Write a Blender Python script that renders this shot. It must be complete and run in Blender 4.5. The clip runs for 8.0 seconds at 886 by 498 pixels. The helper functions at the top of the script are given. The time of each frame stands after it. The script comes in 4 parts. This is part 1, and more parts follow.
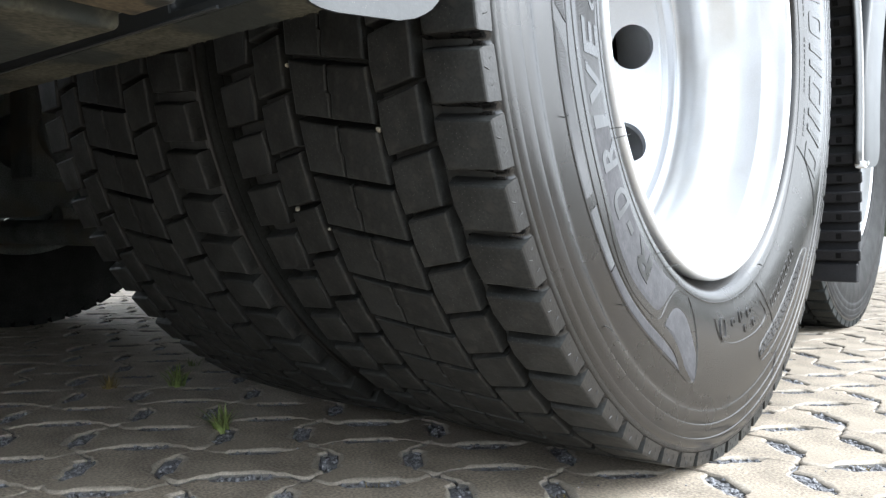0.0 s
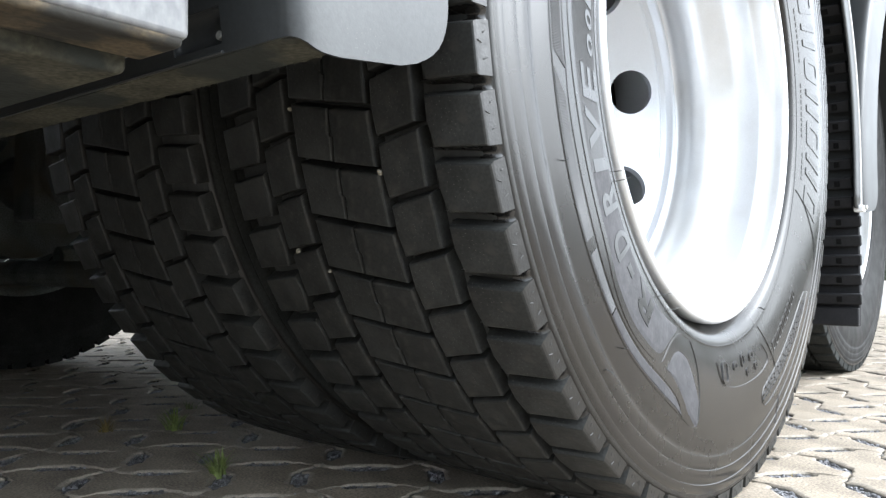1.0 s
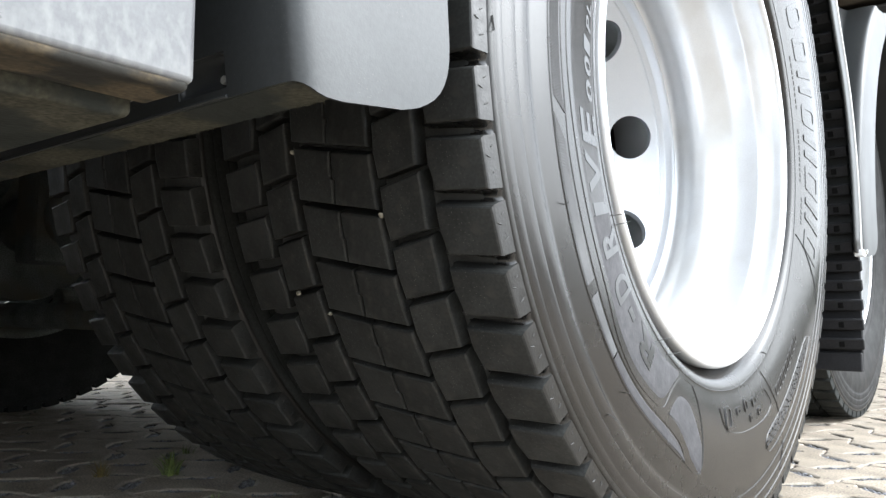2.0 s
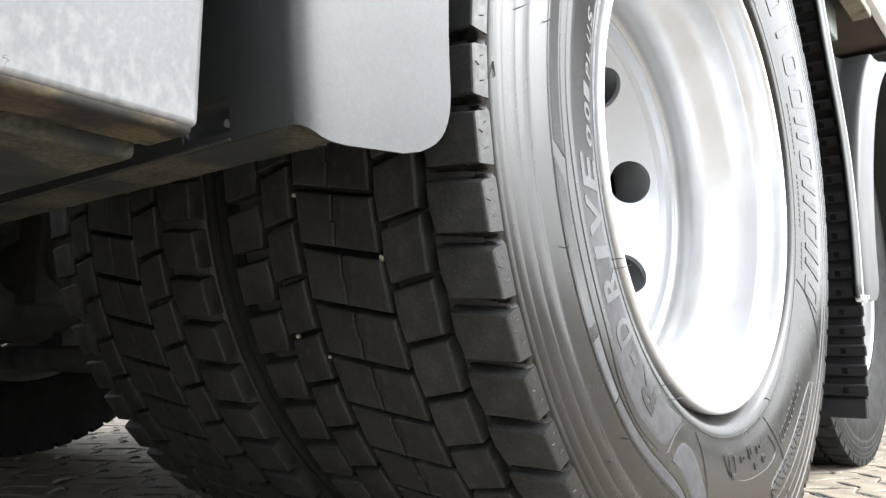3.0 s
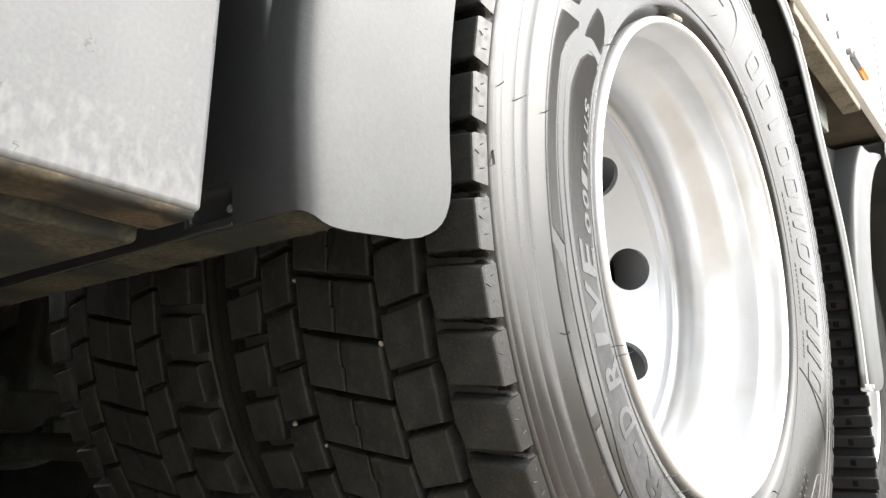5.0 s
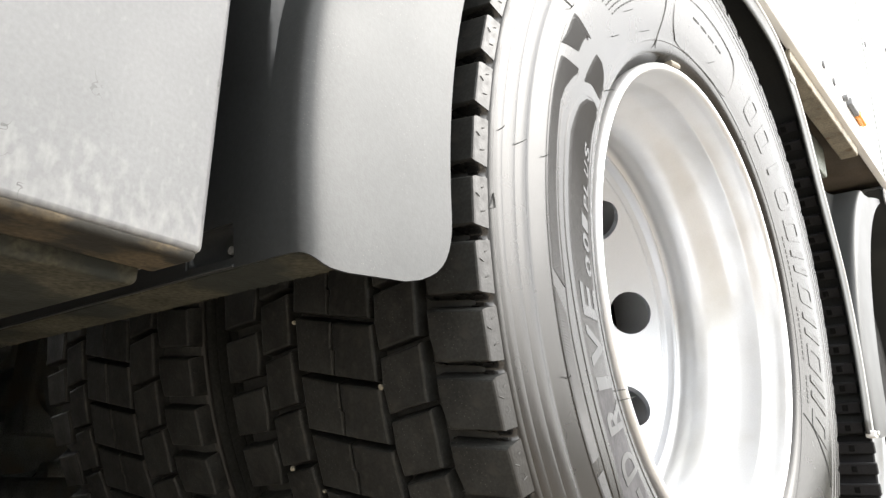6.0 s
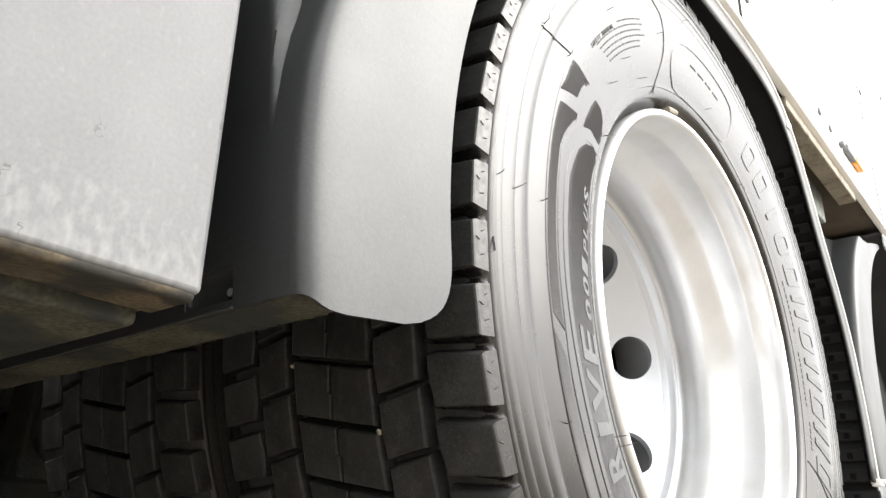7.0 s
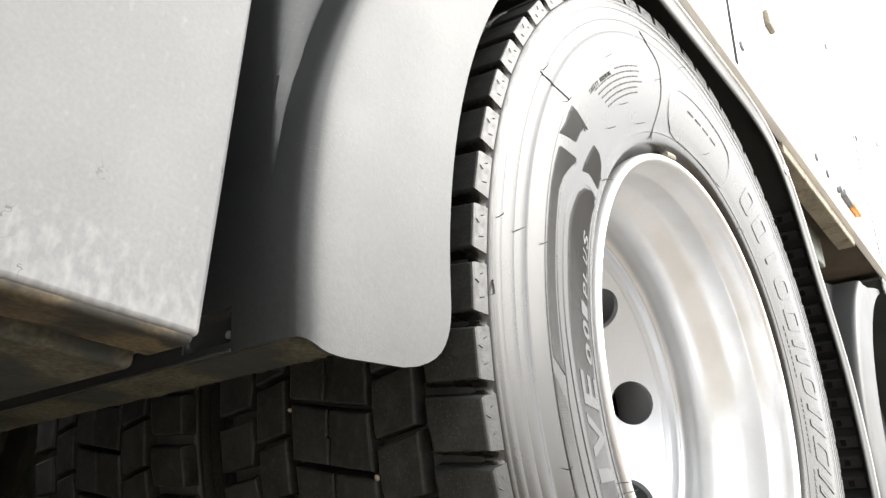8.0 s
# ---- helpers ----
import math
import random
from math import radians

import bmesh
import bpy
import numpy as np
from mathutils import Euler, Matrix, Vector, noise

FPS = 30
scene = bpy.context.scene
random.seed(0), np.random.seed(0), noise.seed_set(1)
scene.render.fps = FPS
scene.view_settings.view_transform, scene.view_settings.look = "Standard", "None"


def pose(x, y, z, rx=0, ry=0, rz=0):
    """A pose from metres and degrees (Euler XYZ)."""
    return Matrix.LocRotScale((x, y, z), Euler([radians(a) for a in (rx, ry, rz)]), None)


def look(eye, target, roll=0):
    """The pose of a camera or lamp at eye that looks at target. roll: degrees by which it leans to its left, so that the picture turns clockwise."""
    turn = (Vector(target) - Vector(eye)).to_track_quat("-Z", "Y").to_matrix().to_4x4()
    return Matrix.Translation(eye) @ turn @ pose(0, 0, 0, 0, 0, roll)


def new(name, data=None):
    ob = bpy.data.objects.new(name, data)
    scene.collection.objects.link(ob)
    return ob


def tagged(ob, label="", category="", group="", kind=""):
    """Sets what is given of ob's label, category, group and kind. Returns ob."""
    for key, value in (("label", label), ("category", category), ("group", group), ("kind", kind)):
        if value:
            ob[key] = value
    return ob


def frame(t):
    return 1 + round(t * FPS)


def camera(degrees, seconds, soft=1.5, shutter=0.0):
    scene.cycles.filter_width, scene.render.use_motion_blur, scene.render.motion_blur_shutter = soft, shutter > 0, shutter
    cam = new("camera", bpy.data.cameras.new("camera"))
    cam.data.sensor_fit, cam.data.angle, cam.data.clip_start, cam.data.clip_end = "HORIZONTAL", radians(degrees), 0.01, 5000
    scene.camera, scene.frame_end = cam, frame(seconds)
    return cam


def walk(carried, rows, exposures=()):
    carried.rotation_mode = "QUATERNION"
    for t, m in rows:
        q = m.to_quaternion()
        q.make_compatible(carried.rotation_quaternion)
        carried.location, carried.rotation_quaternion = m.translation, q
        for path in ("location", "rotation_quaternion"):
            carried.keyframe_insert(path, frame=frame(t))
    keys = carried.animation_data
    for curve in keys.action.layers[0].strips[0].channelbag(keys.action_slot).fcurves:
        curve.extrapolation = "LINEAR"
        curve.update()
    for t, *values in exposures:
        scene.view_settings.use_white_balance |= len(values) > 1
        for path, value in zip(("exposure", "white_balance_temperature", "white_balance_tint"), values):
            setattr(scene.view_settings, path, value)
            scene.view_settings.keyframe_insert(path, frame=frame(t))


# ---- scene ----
cam = camera(59.55, 8.0, soft=1.4)
# seconds, place, yaw, pitch, lean
ROWS = [
    (0.0, 0.3111, -0.8897, 0.2625, 39.02, -1.62, -0.04),
    (0.5, 0.3109, -0.8895, 0.2625, 39.04, -0.04, 0.03),
    (1.0, 0.3108, -0.8899, 0.2622, 39.03, 1.54, 0.12),
    (1.5, 0.3110, -0.8901, 0.2620, 39.06, 3.14, 0.21),
    (3.0, 0.3106, -0.8897, 0.2610, 39.16, 8.01, 0.55),
    (3.5, 0.3105, -0.8895, 0.2608, 39.20, 9.63, 0.63),
    (4.0, 0.3104, -0.8896, 0.2604, 39.20, 11.18, 0.68),
    (4.5, 0.3101, -0.8897, 0.2604, 39.18, 12.80, 0.74),
    (6.0, 0.3102, -0.8897, 0.2600, 39.31, 17.59, 1.07),
    (6.5, 0.3099, -0.8893, 0.2595, 39.34, 19.23, 1.20),
    (7.0, 0.3095, -0.8890, 0.2591, 39.36, 20.88, 1.28),
    (7.5, 0.3097, -0.8889, 0.2588, 39.41, 22.49, 1.38),
    (8.0, 0.3099, -0.8888, 0.2587, 39.45, 24.10, 1.49),
]
EXPOSURES = [(0.0, 1.01, 5850, 7), (1.5, 0.99, 5900, 7), (3.0, 1.0, 6200, 8.5), (4.5, 0.98, 6550, 9), (8.0, 0.87, 6620, 9)]
walk(cam, [(t, pose(x, y, z, 90 + pitch, 0, yaw) @ pose(0, 0, 0, 0, 0, lean)) for t, x, y, z, yaw, pitch, lean in ROWS], EXPOSURES)

# ---- light: a bright overcast sky, evenly grey with a wide soft sun behind it on the open side ----
SKY, CLOUD, SUN = 0.17, 1.12, 1.5
SUN_UP, SUN_TURN = 37, 58
world = bpy.data.worlds.new("world")
scene.world = world
world.use_nodes = True
wn, wl = world.node_tree.nodes, world.node_tree.links
sky = wn.new("ShaderNodeTexSky")
sky.sky_type, sky.sun_disc = "NISHITA", False
sky.sun_elevation, sky.sun_rotation = radians(SUN_UP), radians(SUN_TURN)
sky.dust_density, sky.air_density = 4.0, 1.0
grey = wn.new("ShaderNodeHueSaturation")
grey.inputs["Saturation"].default_value, grey.inputs["Value"].default_value = 0.22, SKY
wl.new(sky.outputs["Color"], grey.inputs["Color"])
cloud = wn.new("ShaderNodeVectorMath")          # the even cloud layer over the clear sky's glow
cloud.operation = "ADD"
up = wn.new("ShaderNodeSeparateXYZ")            # an overcast sky is brightest overhead
wl.new(wn.new("ShaderNodeTexCoord").outputs["Generated"], up.inputs[0])
climb = wn.new("ShaderNodeMapRange")
climb.inputs["To Min"].default_value, climb.inputs["To Max"].default_value = CLOUD * 0.72, CLOUD * 1.58
wl.new(up.outputs["Z"], climb.inputs["Value"])
wl.new(climb.outputs["Result"], cloud.inputs[1])
wl.new(grey.outputs["Color"], cloud.inputs[0])
wl.new(cloud.outputs[0], wn["Background"].inputs["Color"])
wn["Background"].inputs["Strength"].default_value = 1.0
sun = new("sun", bpy.data.lights.new("sun", "SUN"))
sun.data.energy, sun.data.angle, sun.data.color = SUN, radians(50), (1.0, 0.98, 0.95)
sun_from = Vector((math.sin(radians(SUN_TURN)), math.cos(radians(SUN_TURN)), math.tan(radians(SUN_UP))))
sun.matrix_world = look(sun_from * 8, (0, 0, 0))

# ---- sizes ----
ZC = 0.4866           # height of the axle
TRACK = 0.345         # spacing of the twin wheels
AXLE2 = 1.38          # distance to the second axle


# ---- materials ----
def material(name, colour, rough, metal=0.0, spot=0.3, spot_size=6.0, grain=0.25, grain_size=300.0, bump=0.2, bump_size=400.0,
             bump_dist=0.001, stain=None, stain_size=8.0, stain_at=0.6, stain_soft=0.1, stretch=None, spec=0.5, rough_var=0.1, cracks=None, per_piece=0.0, stain_band=None, specks=0.0, speck_size=420, speck=(0.14, 0.13, 0.12)):
    """A surface with variation at two scales, a stain colour with soft islands, fine relief."""
    m = bpy.data.materials.new(name)
    m.use_nodes = True
    n, l = m.node_tree.nodes, m.node_tree.links
    b = n["Principled BSDF"]
    b.inputs["Metallic"].default_value = metal
    b.inputs["Specular IOR Level"].default_value = spec
    pos = n.new("ShaderNodeTexCoord").outputs["Object"]

    def noise_at(size, detail=4.0, pull=None):
        t = n.new("ShaderNodeTexNoise")
        t.inputs["Scale"].default_value, t.inputs["Detail"].default_value = size, detail
        if pull:
            mp = n.new("ShaderNodeMapping")
            mp.inputs["Scale"].default_value = pull
            l.new(pos, mp.inputs["Vector"])
            l.new(mp.outputs["Vector"], t.inputs["Vector"])
        else:
            l.new(pos, t.inputs["Vector"])
        return t.outputs["Fac"]

    def ramp(value, lo, hi, to_lo, to_hi):
        r = n.new("ShaderNodeMapRange")
        for k, v in zip(("From Min", "From Max", "To Min", "To Max"), (lo, hi, to_lo, to_hi)):
            r.inputs[k].default_value = v
        l.new(value, r.inputs["Value"])
        return r.outputs["Result"]

    def times(a, c):
        t = n.new("ShaderNodeMath")
        t.operation = "MULTIPLY"
        l.new(a, t.inputs[0])
        l.new(c, t.inputs[1])
        return t.outputs[0]
    fac = times(ramp(noise_at(spot_size), 0.3, 0.7, 1 - spot, 1 + spot), ramp(noise_at(grain_size, 2.0), 0.3, 0.7, 1 - grain, 1 + grain))
    if per_piece:
        info = n.new("ShaderNodeObjectInfo")
        geo = n.new("ShaderNodeNewGeometry")
        add = n.new("ShaderNodeMath")
        l.new(info.outputs["Random"], add.inputs[0])
        l.new(geo.outputs["Random Per Island"], add.inputs[1])
        fac = times(fac, ramp(add.outputs[0], 0, 2, 1 - per_piece, 1 + per_piece))
    mul = n.new("ShaderNodeVectorMath")
    mul.operation = "SCALE"
    mul.inputs[0].default_value = colour
    l.new(fac, mul.inputs["Scale"])
    out = mul.outputs[0]
    if stain:
        mix = n.new("ShaderNodeMix")
        mix.data_type = "RGBA"
        much = noise_at(stain_size, 9.0, stretch)
        if stain_band:              # salt bloom grows towards the lower edge: (from, to, how much more noise it takes)
            sep = n.new("ShaderNodeSeparateXYZ")
            l.new(pos, sep.inputs[0])
            low = n.new("ShaderNodeMath")
            low.operation = "SUBTRACT"
            l.new(much, low.inputs[0])
            l.new(ramp(sep.outputs["Z"], stain_band[0], stain_band[1], -0.02, stain_band[2]), low.inputs[1])
            much = low.outputs[0]
        l.new(ramp(much, stain_at - stain_soft * 0.8, stain_at + stain_soft * 1.2, 0, 1), mix.inputs["Factor"])
        l.new(out, mix.inputs[6])
        mix.inputs[7].default_value = (*stain, 1)
        out = mix.outputs[2]
    if cracks:                      # dark curling hairlines in patches: (size, half width, patch size, patch threshold, colour)
        size, wide, patch, at_least, tone = cracks
        off = n.new("ShaderNodeMath")
        off.operation = "SUBTRACT"
        l.new(noise_at(size, 3.0), off.inputs[0])
        off.inputs[1].default_value = 0.5
        gap = n.new("ShaderNodeMath")
        gap.operation = "ABSOLUTE"
        l.new(off.outputs[0], gap.inputs[0])
        mix = n.new("ShaderNodeMix")
        mix.data_type = "RGBA"
        l.new(times(ramp(gap.outputs[0], wide * .4, wide, 1, 0), ramp(noise_at(patch, 2.0), at_least, at_least + .03, 0, 1)), mix.inputs["Factor"])
        l.new(out, mix.inputs[6])
        mix.inputs[7].default_value = (*tone, 1)
        out = mix.outputs[2]
    if specks:
        vo = n.new("ShaderNodeTexVoronoi")
        vo.inputs["Scale"].default_value = speck_size
        l.new(pos, vo.inputs["Vector"])
        few = ramp(noise_at(24.0), 0.46, 0.58, 0, specks)
        mix = n.new("ShaderNodeMix")
        mix.data_type = "RGBA"
        l.new(times(ramp(vo.outputs["Distance"], 0.08, 0.15, 1, 0), few), mix.inputs["Factor"])
        l.new(out, mix.inputs[6])
        mix.inputs[7].default_value = (*speck, 1)
        out = mix.outputs[2]
    l.new(out, b.inputs["Base Color"])
    l.new(ramp(noise_at(spot_size * 2.3), 0.3, 0.7, max(rough - rough_var, 0.02), min(rough + rough_var, 1)), b.inputs["Roughness"])
    if bump:
        bp = n.new("ShaderNodeBump")
        bp.inputs["Strength"].default_value, bp.inputs["Distance"].default_value = bump, bump_dist
        l.new(noise_at(bump_size, 3.0), bp.inputs["Height"])
        l.new(bp.outputs["Normal"], b.inputs["Normal"])
    return m


RUBBER = material("tread_rubber", (0.0208, 0.0215, 0.0205), 0.50, spec=0.30, spot=0.42, specks=0.9, spot_size=26, grain=0.28, grain_size=420, bump=0.36, bump_size=260, bump_dist=0.0008,
                  stain=(0.036, 0.034, 0.031), stain_size=75, stain_at=0.60, stain_soft=0.08, per_piece=0.25)
FLANK = material("moulded_flank_rubber", (0.0092, 0.0085, 0.0075), 0.36, spec=0.40, spot=0.2, spot_size=60, grain=0.2, bump=0.3, bump_size=500, bump_dist=0.0005, specks=0.4, speck_size=500)
WORN = material("worn_moulding_rubber", (0.034, 0.032, 0.030), 0.6, spot=0.3, spot_size=40, grain=0.3)
SIDE = material("sidewall_rubber", (0.0070, 0.0060, 0.0050), 0.26, spec=0.46, rough_var=0.03, spot=0.15, spot_size=9, grain=0.12, bump=0.05, bump_size=900, bump_dist=0.0004)
SANDY = material("grained_rim_rubber", (0.0095, 0.0088, 0.0078), 0.40, spec=0.5, spot=0.15, spot_size=20, grain=0.2, bump=0.5, bump_size=1500, bump_dist=0.0004)
GLOSSY = material("shiny_groove_rubber", (0.009, 0.0085, 0.008), 0.3, spec=0.75, spot=0.3, spot_size=30, grain=0.2, bump=0.15, bump_size=500, specks=0.5, speck_size=600)
GROOVE = material("groove_rubber", (0.025, 0.026, 0.025), 0.75, spot=0.3, spot_size=20)
DUSTY = material("dusty_inner_rubber", (0.027, 0.0285, 0.0270), 0.9, spot=0.3, spot_size=16, spec=0.15)
DULL = material("dull_sidewall_rubber", (0.010, 0.0100, 0.0100), 0.6, spec=0.2, spot=0.3, spot_size=12)
RAISED = material("raised_letter_rubber", (0.011, 0.0105, 0.010), 0.29, spec=0.46, spot=0.15, spot_size=20, grain=0.12, bump=0.05, bump_size=900, bump_dist=0.0004, rough_var=0.03)
HATCH = material("hatched_rubber", (0.028, 0.028, 0.029), 0.55, spec=0.42, spot=0.15, grain=0.1, bump=0.0)
MATTE = material("matte_rubber", (0.027, 0.026, 0.029), 0.7, spot=0.2, spot_size=30, grain=0.2, bump=0.3, bump_size=350)
STEEL = material("silver_wheel_paint", (0.67, 0.68, 0.695), 0.34, metal=0.5, spot=0.03, spot_size=5, grain=0.04, grain_size=700, bump=0.04, bump_size=900, bump_dist=0.0003, rough_var=0.02,
                 stain=(0.50, 0.49, 0.465), stain_size=9.0, stain_at=0.62, stain_soft=0.2)
CLEAN = material("silver_disc_paint", (0.46, 0.475, 0.50), 0.36, metal=0.4, spot=0.03, spot_size=6, grain=0.04, grain_size=700, bump=0.04, bump_size=900, bump_dist=0.0003, rough_var=0.02)
GUARD = material("black_guard_plastic", (0.0235, 0.0255, 0.0262), 0.43, spec=0.46, rough_var=0.025, specks=0.55, speck_size=420, speck=(0.12, 0.115, 0.105), spot=0.12, spot_size=7, grain=0.15, bump=0.2, bump_size=620,
                 bump_dist=0.0003, stain=(0.11, 0.10, 0.09), stain_size=90, stain_at=0.77, stain_soft=0.03)
DIRTY = material("dusty_black_plastic", (0.054, 0.052, 0.039), 0.85, spec=0.2, spot=0.4, spot_size=18, grain=0.4, bump=0.6, bump_size=260,
                 stain=(0.028, 0.031, 0.028), stain_size=11, stain_at=0.52, stain_soft=0.03)
FLAP = material("ribbed_flap_plastic", (0.013, 0.013, 0.0145), 0.6, spec=0.3, spot=0.25, spot_size=20, bump=0.2)
PALE_EDGE = material("grey_edge_trim", (0.42, 0.42, 0.41), 0.4, spot=0.15, spot_size=14, grain=0.15, bump=0.1)
GALV = material("weathered_aluminium", (0.130, 0.134, 0.141), 0.5, spot=0.10, spot_size=5, grain=0.06, bump=0.12, bump_size=300, bump_dist=0.0005)
OXIDE = material("oxidised_aluminium", (0.098, 0.100, 0.104), 0.55, spec=0.40, spot=0.08, spot_size=8, grain=0.07, grain_size=400, bump=0.15, bump_size=240, bump_dist=0.0005, rough_var=0.04,
                 stain=(0.150, 0.151, 0.151), stain_size=150, stain_at=0.50, stain_soft=0.16, stretch=(1, 1.2, .7), stain_band=(.374, .420, .24), cracks=(60, .007, 18, .59, (.055, .057, .055)))
RUST = material("rusty_dirty_metal", (0.058, 0.044, 0.025), 0.85, spot=0.5, spot_size=22, grain=0.4, bump=0.6, bump_size=150,
                stain=(0.012, 0.011, 0.008), stain_size=60, stain_at=0.50, stain_soft=0.06, stretch=(1, .5, 1))
BEIGE = material("dirty_beige_paint", (0.22, 0.195, 0.15), 0.7, spot=0.25, spot_size=16, stain=(0.14, 0.10, 0.065), stain_size=30, stain_at=0.63, stain_soft=0.04)
PEBBLE = material("wedged_stone", (0.26, 0.24, 0.19), 0.8)
WHITE = material("white_body_paint", (0.80, 0.80, 0.79), 0.4, spot=0.03, spot_size=3, grain=0.02, bump=0.05, stain=(0.55, 0.53, 0.48), stain_size=5, stain_at=0.74)
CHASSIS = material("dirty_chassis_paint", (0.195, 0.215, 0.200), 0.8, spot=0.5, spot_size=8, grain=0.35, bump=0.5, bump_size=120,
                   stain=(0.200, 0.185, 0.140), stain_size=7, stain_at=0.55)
UNDER = material("muddy_underside", (0.06, 0.047, 0.032), 0.9, spot=0.4, spot_size=6, grain=0.3, bump=0.4, bump_size=80)
ORANGE = material("orange_lens", (0.75, 0.28, 0.03), 0.2, spot=0.05, grain=0.02, bump=0.0)
BLACK = material("black_metal", (0.006, 0.006, 0.006), 0.8, spec=0.1)
ZINC = material("zinc_bolt", (0.6, 0.6, 0.58), 0.35, metal=0.9)
CONCRETE = material("paver_concrete", (0.264, 0.222, 0.170), 0.85, specks=0.7, speck_size=300, spot=0.34, spot_size=14, grain=0.42, grain_size=300, bump=0.7, bump_size=520, bump_dist=0.0012,
                    stain=(0.25, 0.212, 0.165), stain_size=7, stain_at=0.62, per_piece=0.08)
EDGE = material("paver_worn_edge", (0.305, 0.268, 0.218), 0.85, spot=0.12, spot_size=12, grain=0.25, grain_size=380, bump=0.6, bump_size=260)
WALL = material("paver_dirty_flank", (0.15, 0.14, 0.125), 0.9, spot=0.3, spot_size=30)
GRAVEL = material("dark_gravel", (0.145, 0.145, 0.152), 0.8, spot=0.4, spot_size=60, grain=0.5, grain_size=250, bump=0.8, bump_size=160, bump_dist=0.004, per_piece=0.55)
HEDGE = material("dark_hedge", (0.035, 0.042, 0.024), 0.9, spot=0.5, spot_size=1.5, grain=0.4, grain_size=20, bump=0.8, bump_size=6, bump_dist=0.15)
GROUND = material("far_ground", (0.22, 0.205, 0.18), 0.9, spot=0.15, spot_size=1.2, grain=0.2, grain_size=40)
LEAF = material("weed_green", (0.16, 0.20, 0.06), 0.6, spot=0.3, spot_size=40, per_piece=0.35)
DRYLEAF = material("weed_dry", (0.20, 0.15, 0.05), 0.7, spot=0.3, spot_size=40, per_piece=0.3)


# ---- builders ----
def mesh_of(name, verts, faces, mat, smooth=False, mats=None, idx=None):
    me = bpy.data.meshes.new(name)
    me.from_pydata([tuple(v) for v in verts], [], faces)
    for m in (mats or [mat]):
        me.materials.append(m)
    if idx is not None:
        me.polygons.foreach_set("material_index", idx)
    me.polygons.foreach_set("use_smooth", [smooth] * len(me.polygons))
    me.update()
    return me


TRUCK = tagged(new("truck"), "white box-bodied truck with twin tyres, standing on the pavers", "truck")
COMPONENTS = []


def thing(name, at, label, category="", group="", kind=""):
    """A component of the truck: its first mesh becomes the part, the rest its sub-parts (see settle)."""
    e = new(name)
    e.matrix_basis = Matrix.Translation(at)
    e.parent = TRUCK
    COMPONENTS.append(e)
    return tagged(e, label)


def settle():
    for e in COMPONENTS:
        kids = [o for o in scene.collection.objects if o.parent == e]
        main, name, label = kids[0], e.name.split(".")[0], e["label"]
        whole = e.matrix_basis @ main.matrix_basis
        for o in kids[1:]:
            o.matrix_basis = main.matrix_basis.inverted() @ o.matrix_basis
            o.parent = main
        main.parent = TRUCK
        main.matrix_basis = whole
        bpy.data.objects.remove(e)
        main.name = name
        tagged(main, label)


def put(name, me, parent, label="", kind="", m=None):
    ob = new(name, me)
    ob.parent = parent
    if m is not None:
        ob.matrix_basis = m
    return tagged(ob, label, "", "", kind)


def part(name, bm, mat, parent, label="", smooth=False, flat_over=.004):
    """Links a bmesh as one mesh object under a thing or under a part."""
    me = bpy.data.meshes.new(name)
    bmesh.ops.recalc_face_normals(bm, faces=bm.faces)
    bm.to_mesh(me)
    bm.free()
    me.materials.append(mat)
    me.polygons.foreach_set("use_smooth", [smooth and f.area < flat_over for f in me.polygons])
    return put(name, me, parent, label)


def box(lo, hi, bevel=0.004, segments=2, bm=None):
    bm = bm or bmesh.new()
    m = Matrix.LocRotScale([(a + b) / 2 for a, b in zip(lo, hi)], None, [b - a for a, b in zip(lo, hi)])
    g = bmesh.ops.create_cube(bm, size=1, matrix=m)
    if bevel:
        es = list({e for v in g["verts"] for e in v.link_edges})
        bmesh.ops.bevel(bm, geom=es, offset=bevel, segments=segments, affect="EDGES", profile=0.5)
    return bm


def rod(a, b, r, segs=16, r2=None, bm=None):
    bm = bm or bmesh.new()
    a, b = Vector(a), Vector(b)
    q = (b - a).to_track_quat("Z", "Y").to_matrix().to_4x4()
    g = bmesh.ops.create_cone(bm, cap_ends=True, segments=segs, radius1=r, radius2=r if r2 is None else r2, depth=(b - a).length,
                              matrix=Matrix.Translation((a + b) / 2) @ q)
    es = [e for e in {e for v in g["verts"] for e in v.link_edges} if any(len(f.verts) > 4 for f in e.link_faces)]
    bmesh.ops.bevel(bm, geom=es, offset=min(r, 0.02) * 0.2, segments=2, affect="EDGES", profile=0.5)
    return bm


def on_wheel(x, r, deg):
    """A point by its place along the axle, radius and angle (0 faces forward, 90 is up), from the wheel's centre."""
    a = radians(deg)
    return Vector((x, -r * math.cos(a), r * math.sin(a)))


def lathe(name, profile, mat, segs=144, smooth=True, closed=False):
    """A ring turned about the axle from (x, r) pairs."""
    n = len(profile)
    verts = [on_wheel(x, r, 360 * k / segs) for k in range(segs) for x, r in profile]
    faces = []
    for k in range(segs):
        a, b = k * n, (k + 1) % segs * n
        for i in range(n if closed else n - 1):
            j = (i + 1) % n
            faces.append((a + i, b + i, b + j, a + j))
    return mesh_of(name, verts, faces, mat, smooth)


def sharp_by_angle(me, degrees=35):
    bm = bmesh.new()
    bm.from_mesh(me)
    bmesh.ops.recalc_face_normals(bm, faces=bm.faces)
    for e in bm.edges:
        if len(e.link_faces) == 2 and e.calc_face_angle(0) > radians(degrees):
            e.smooth = False
    bm.to_mesh(me)
    bm.free()
    return me


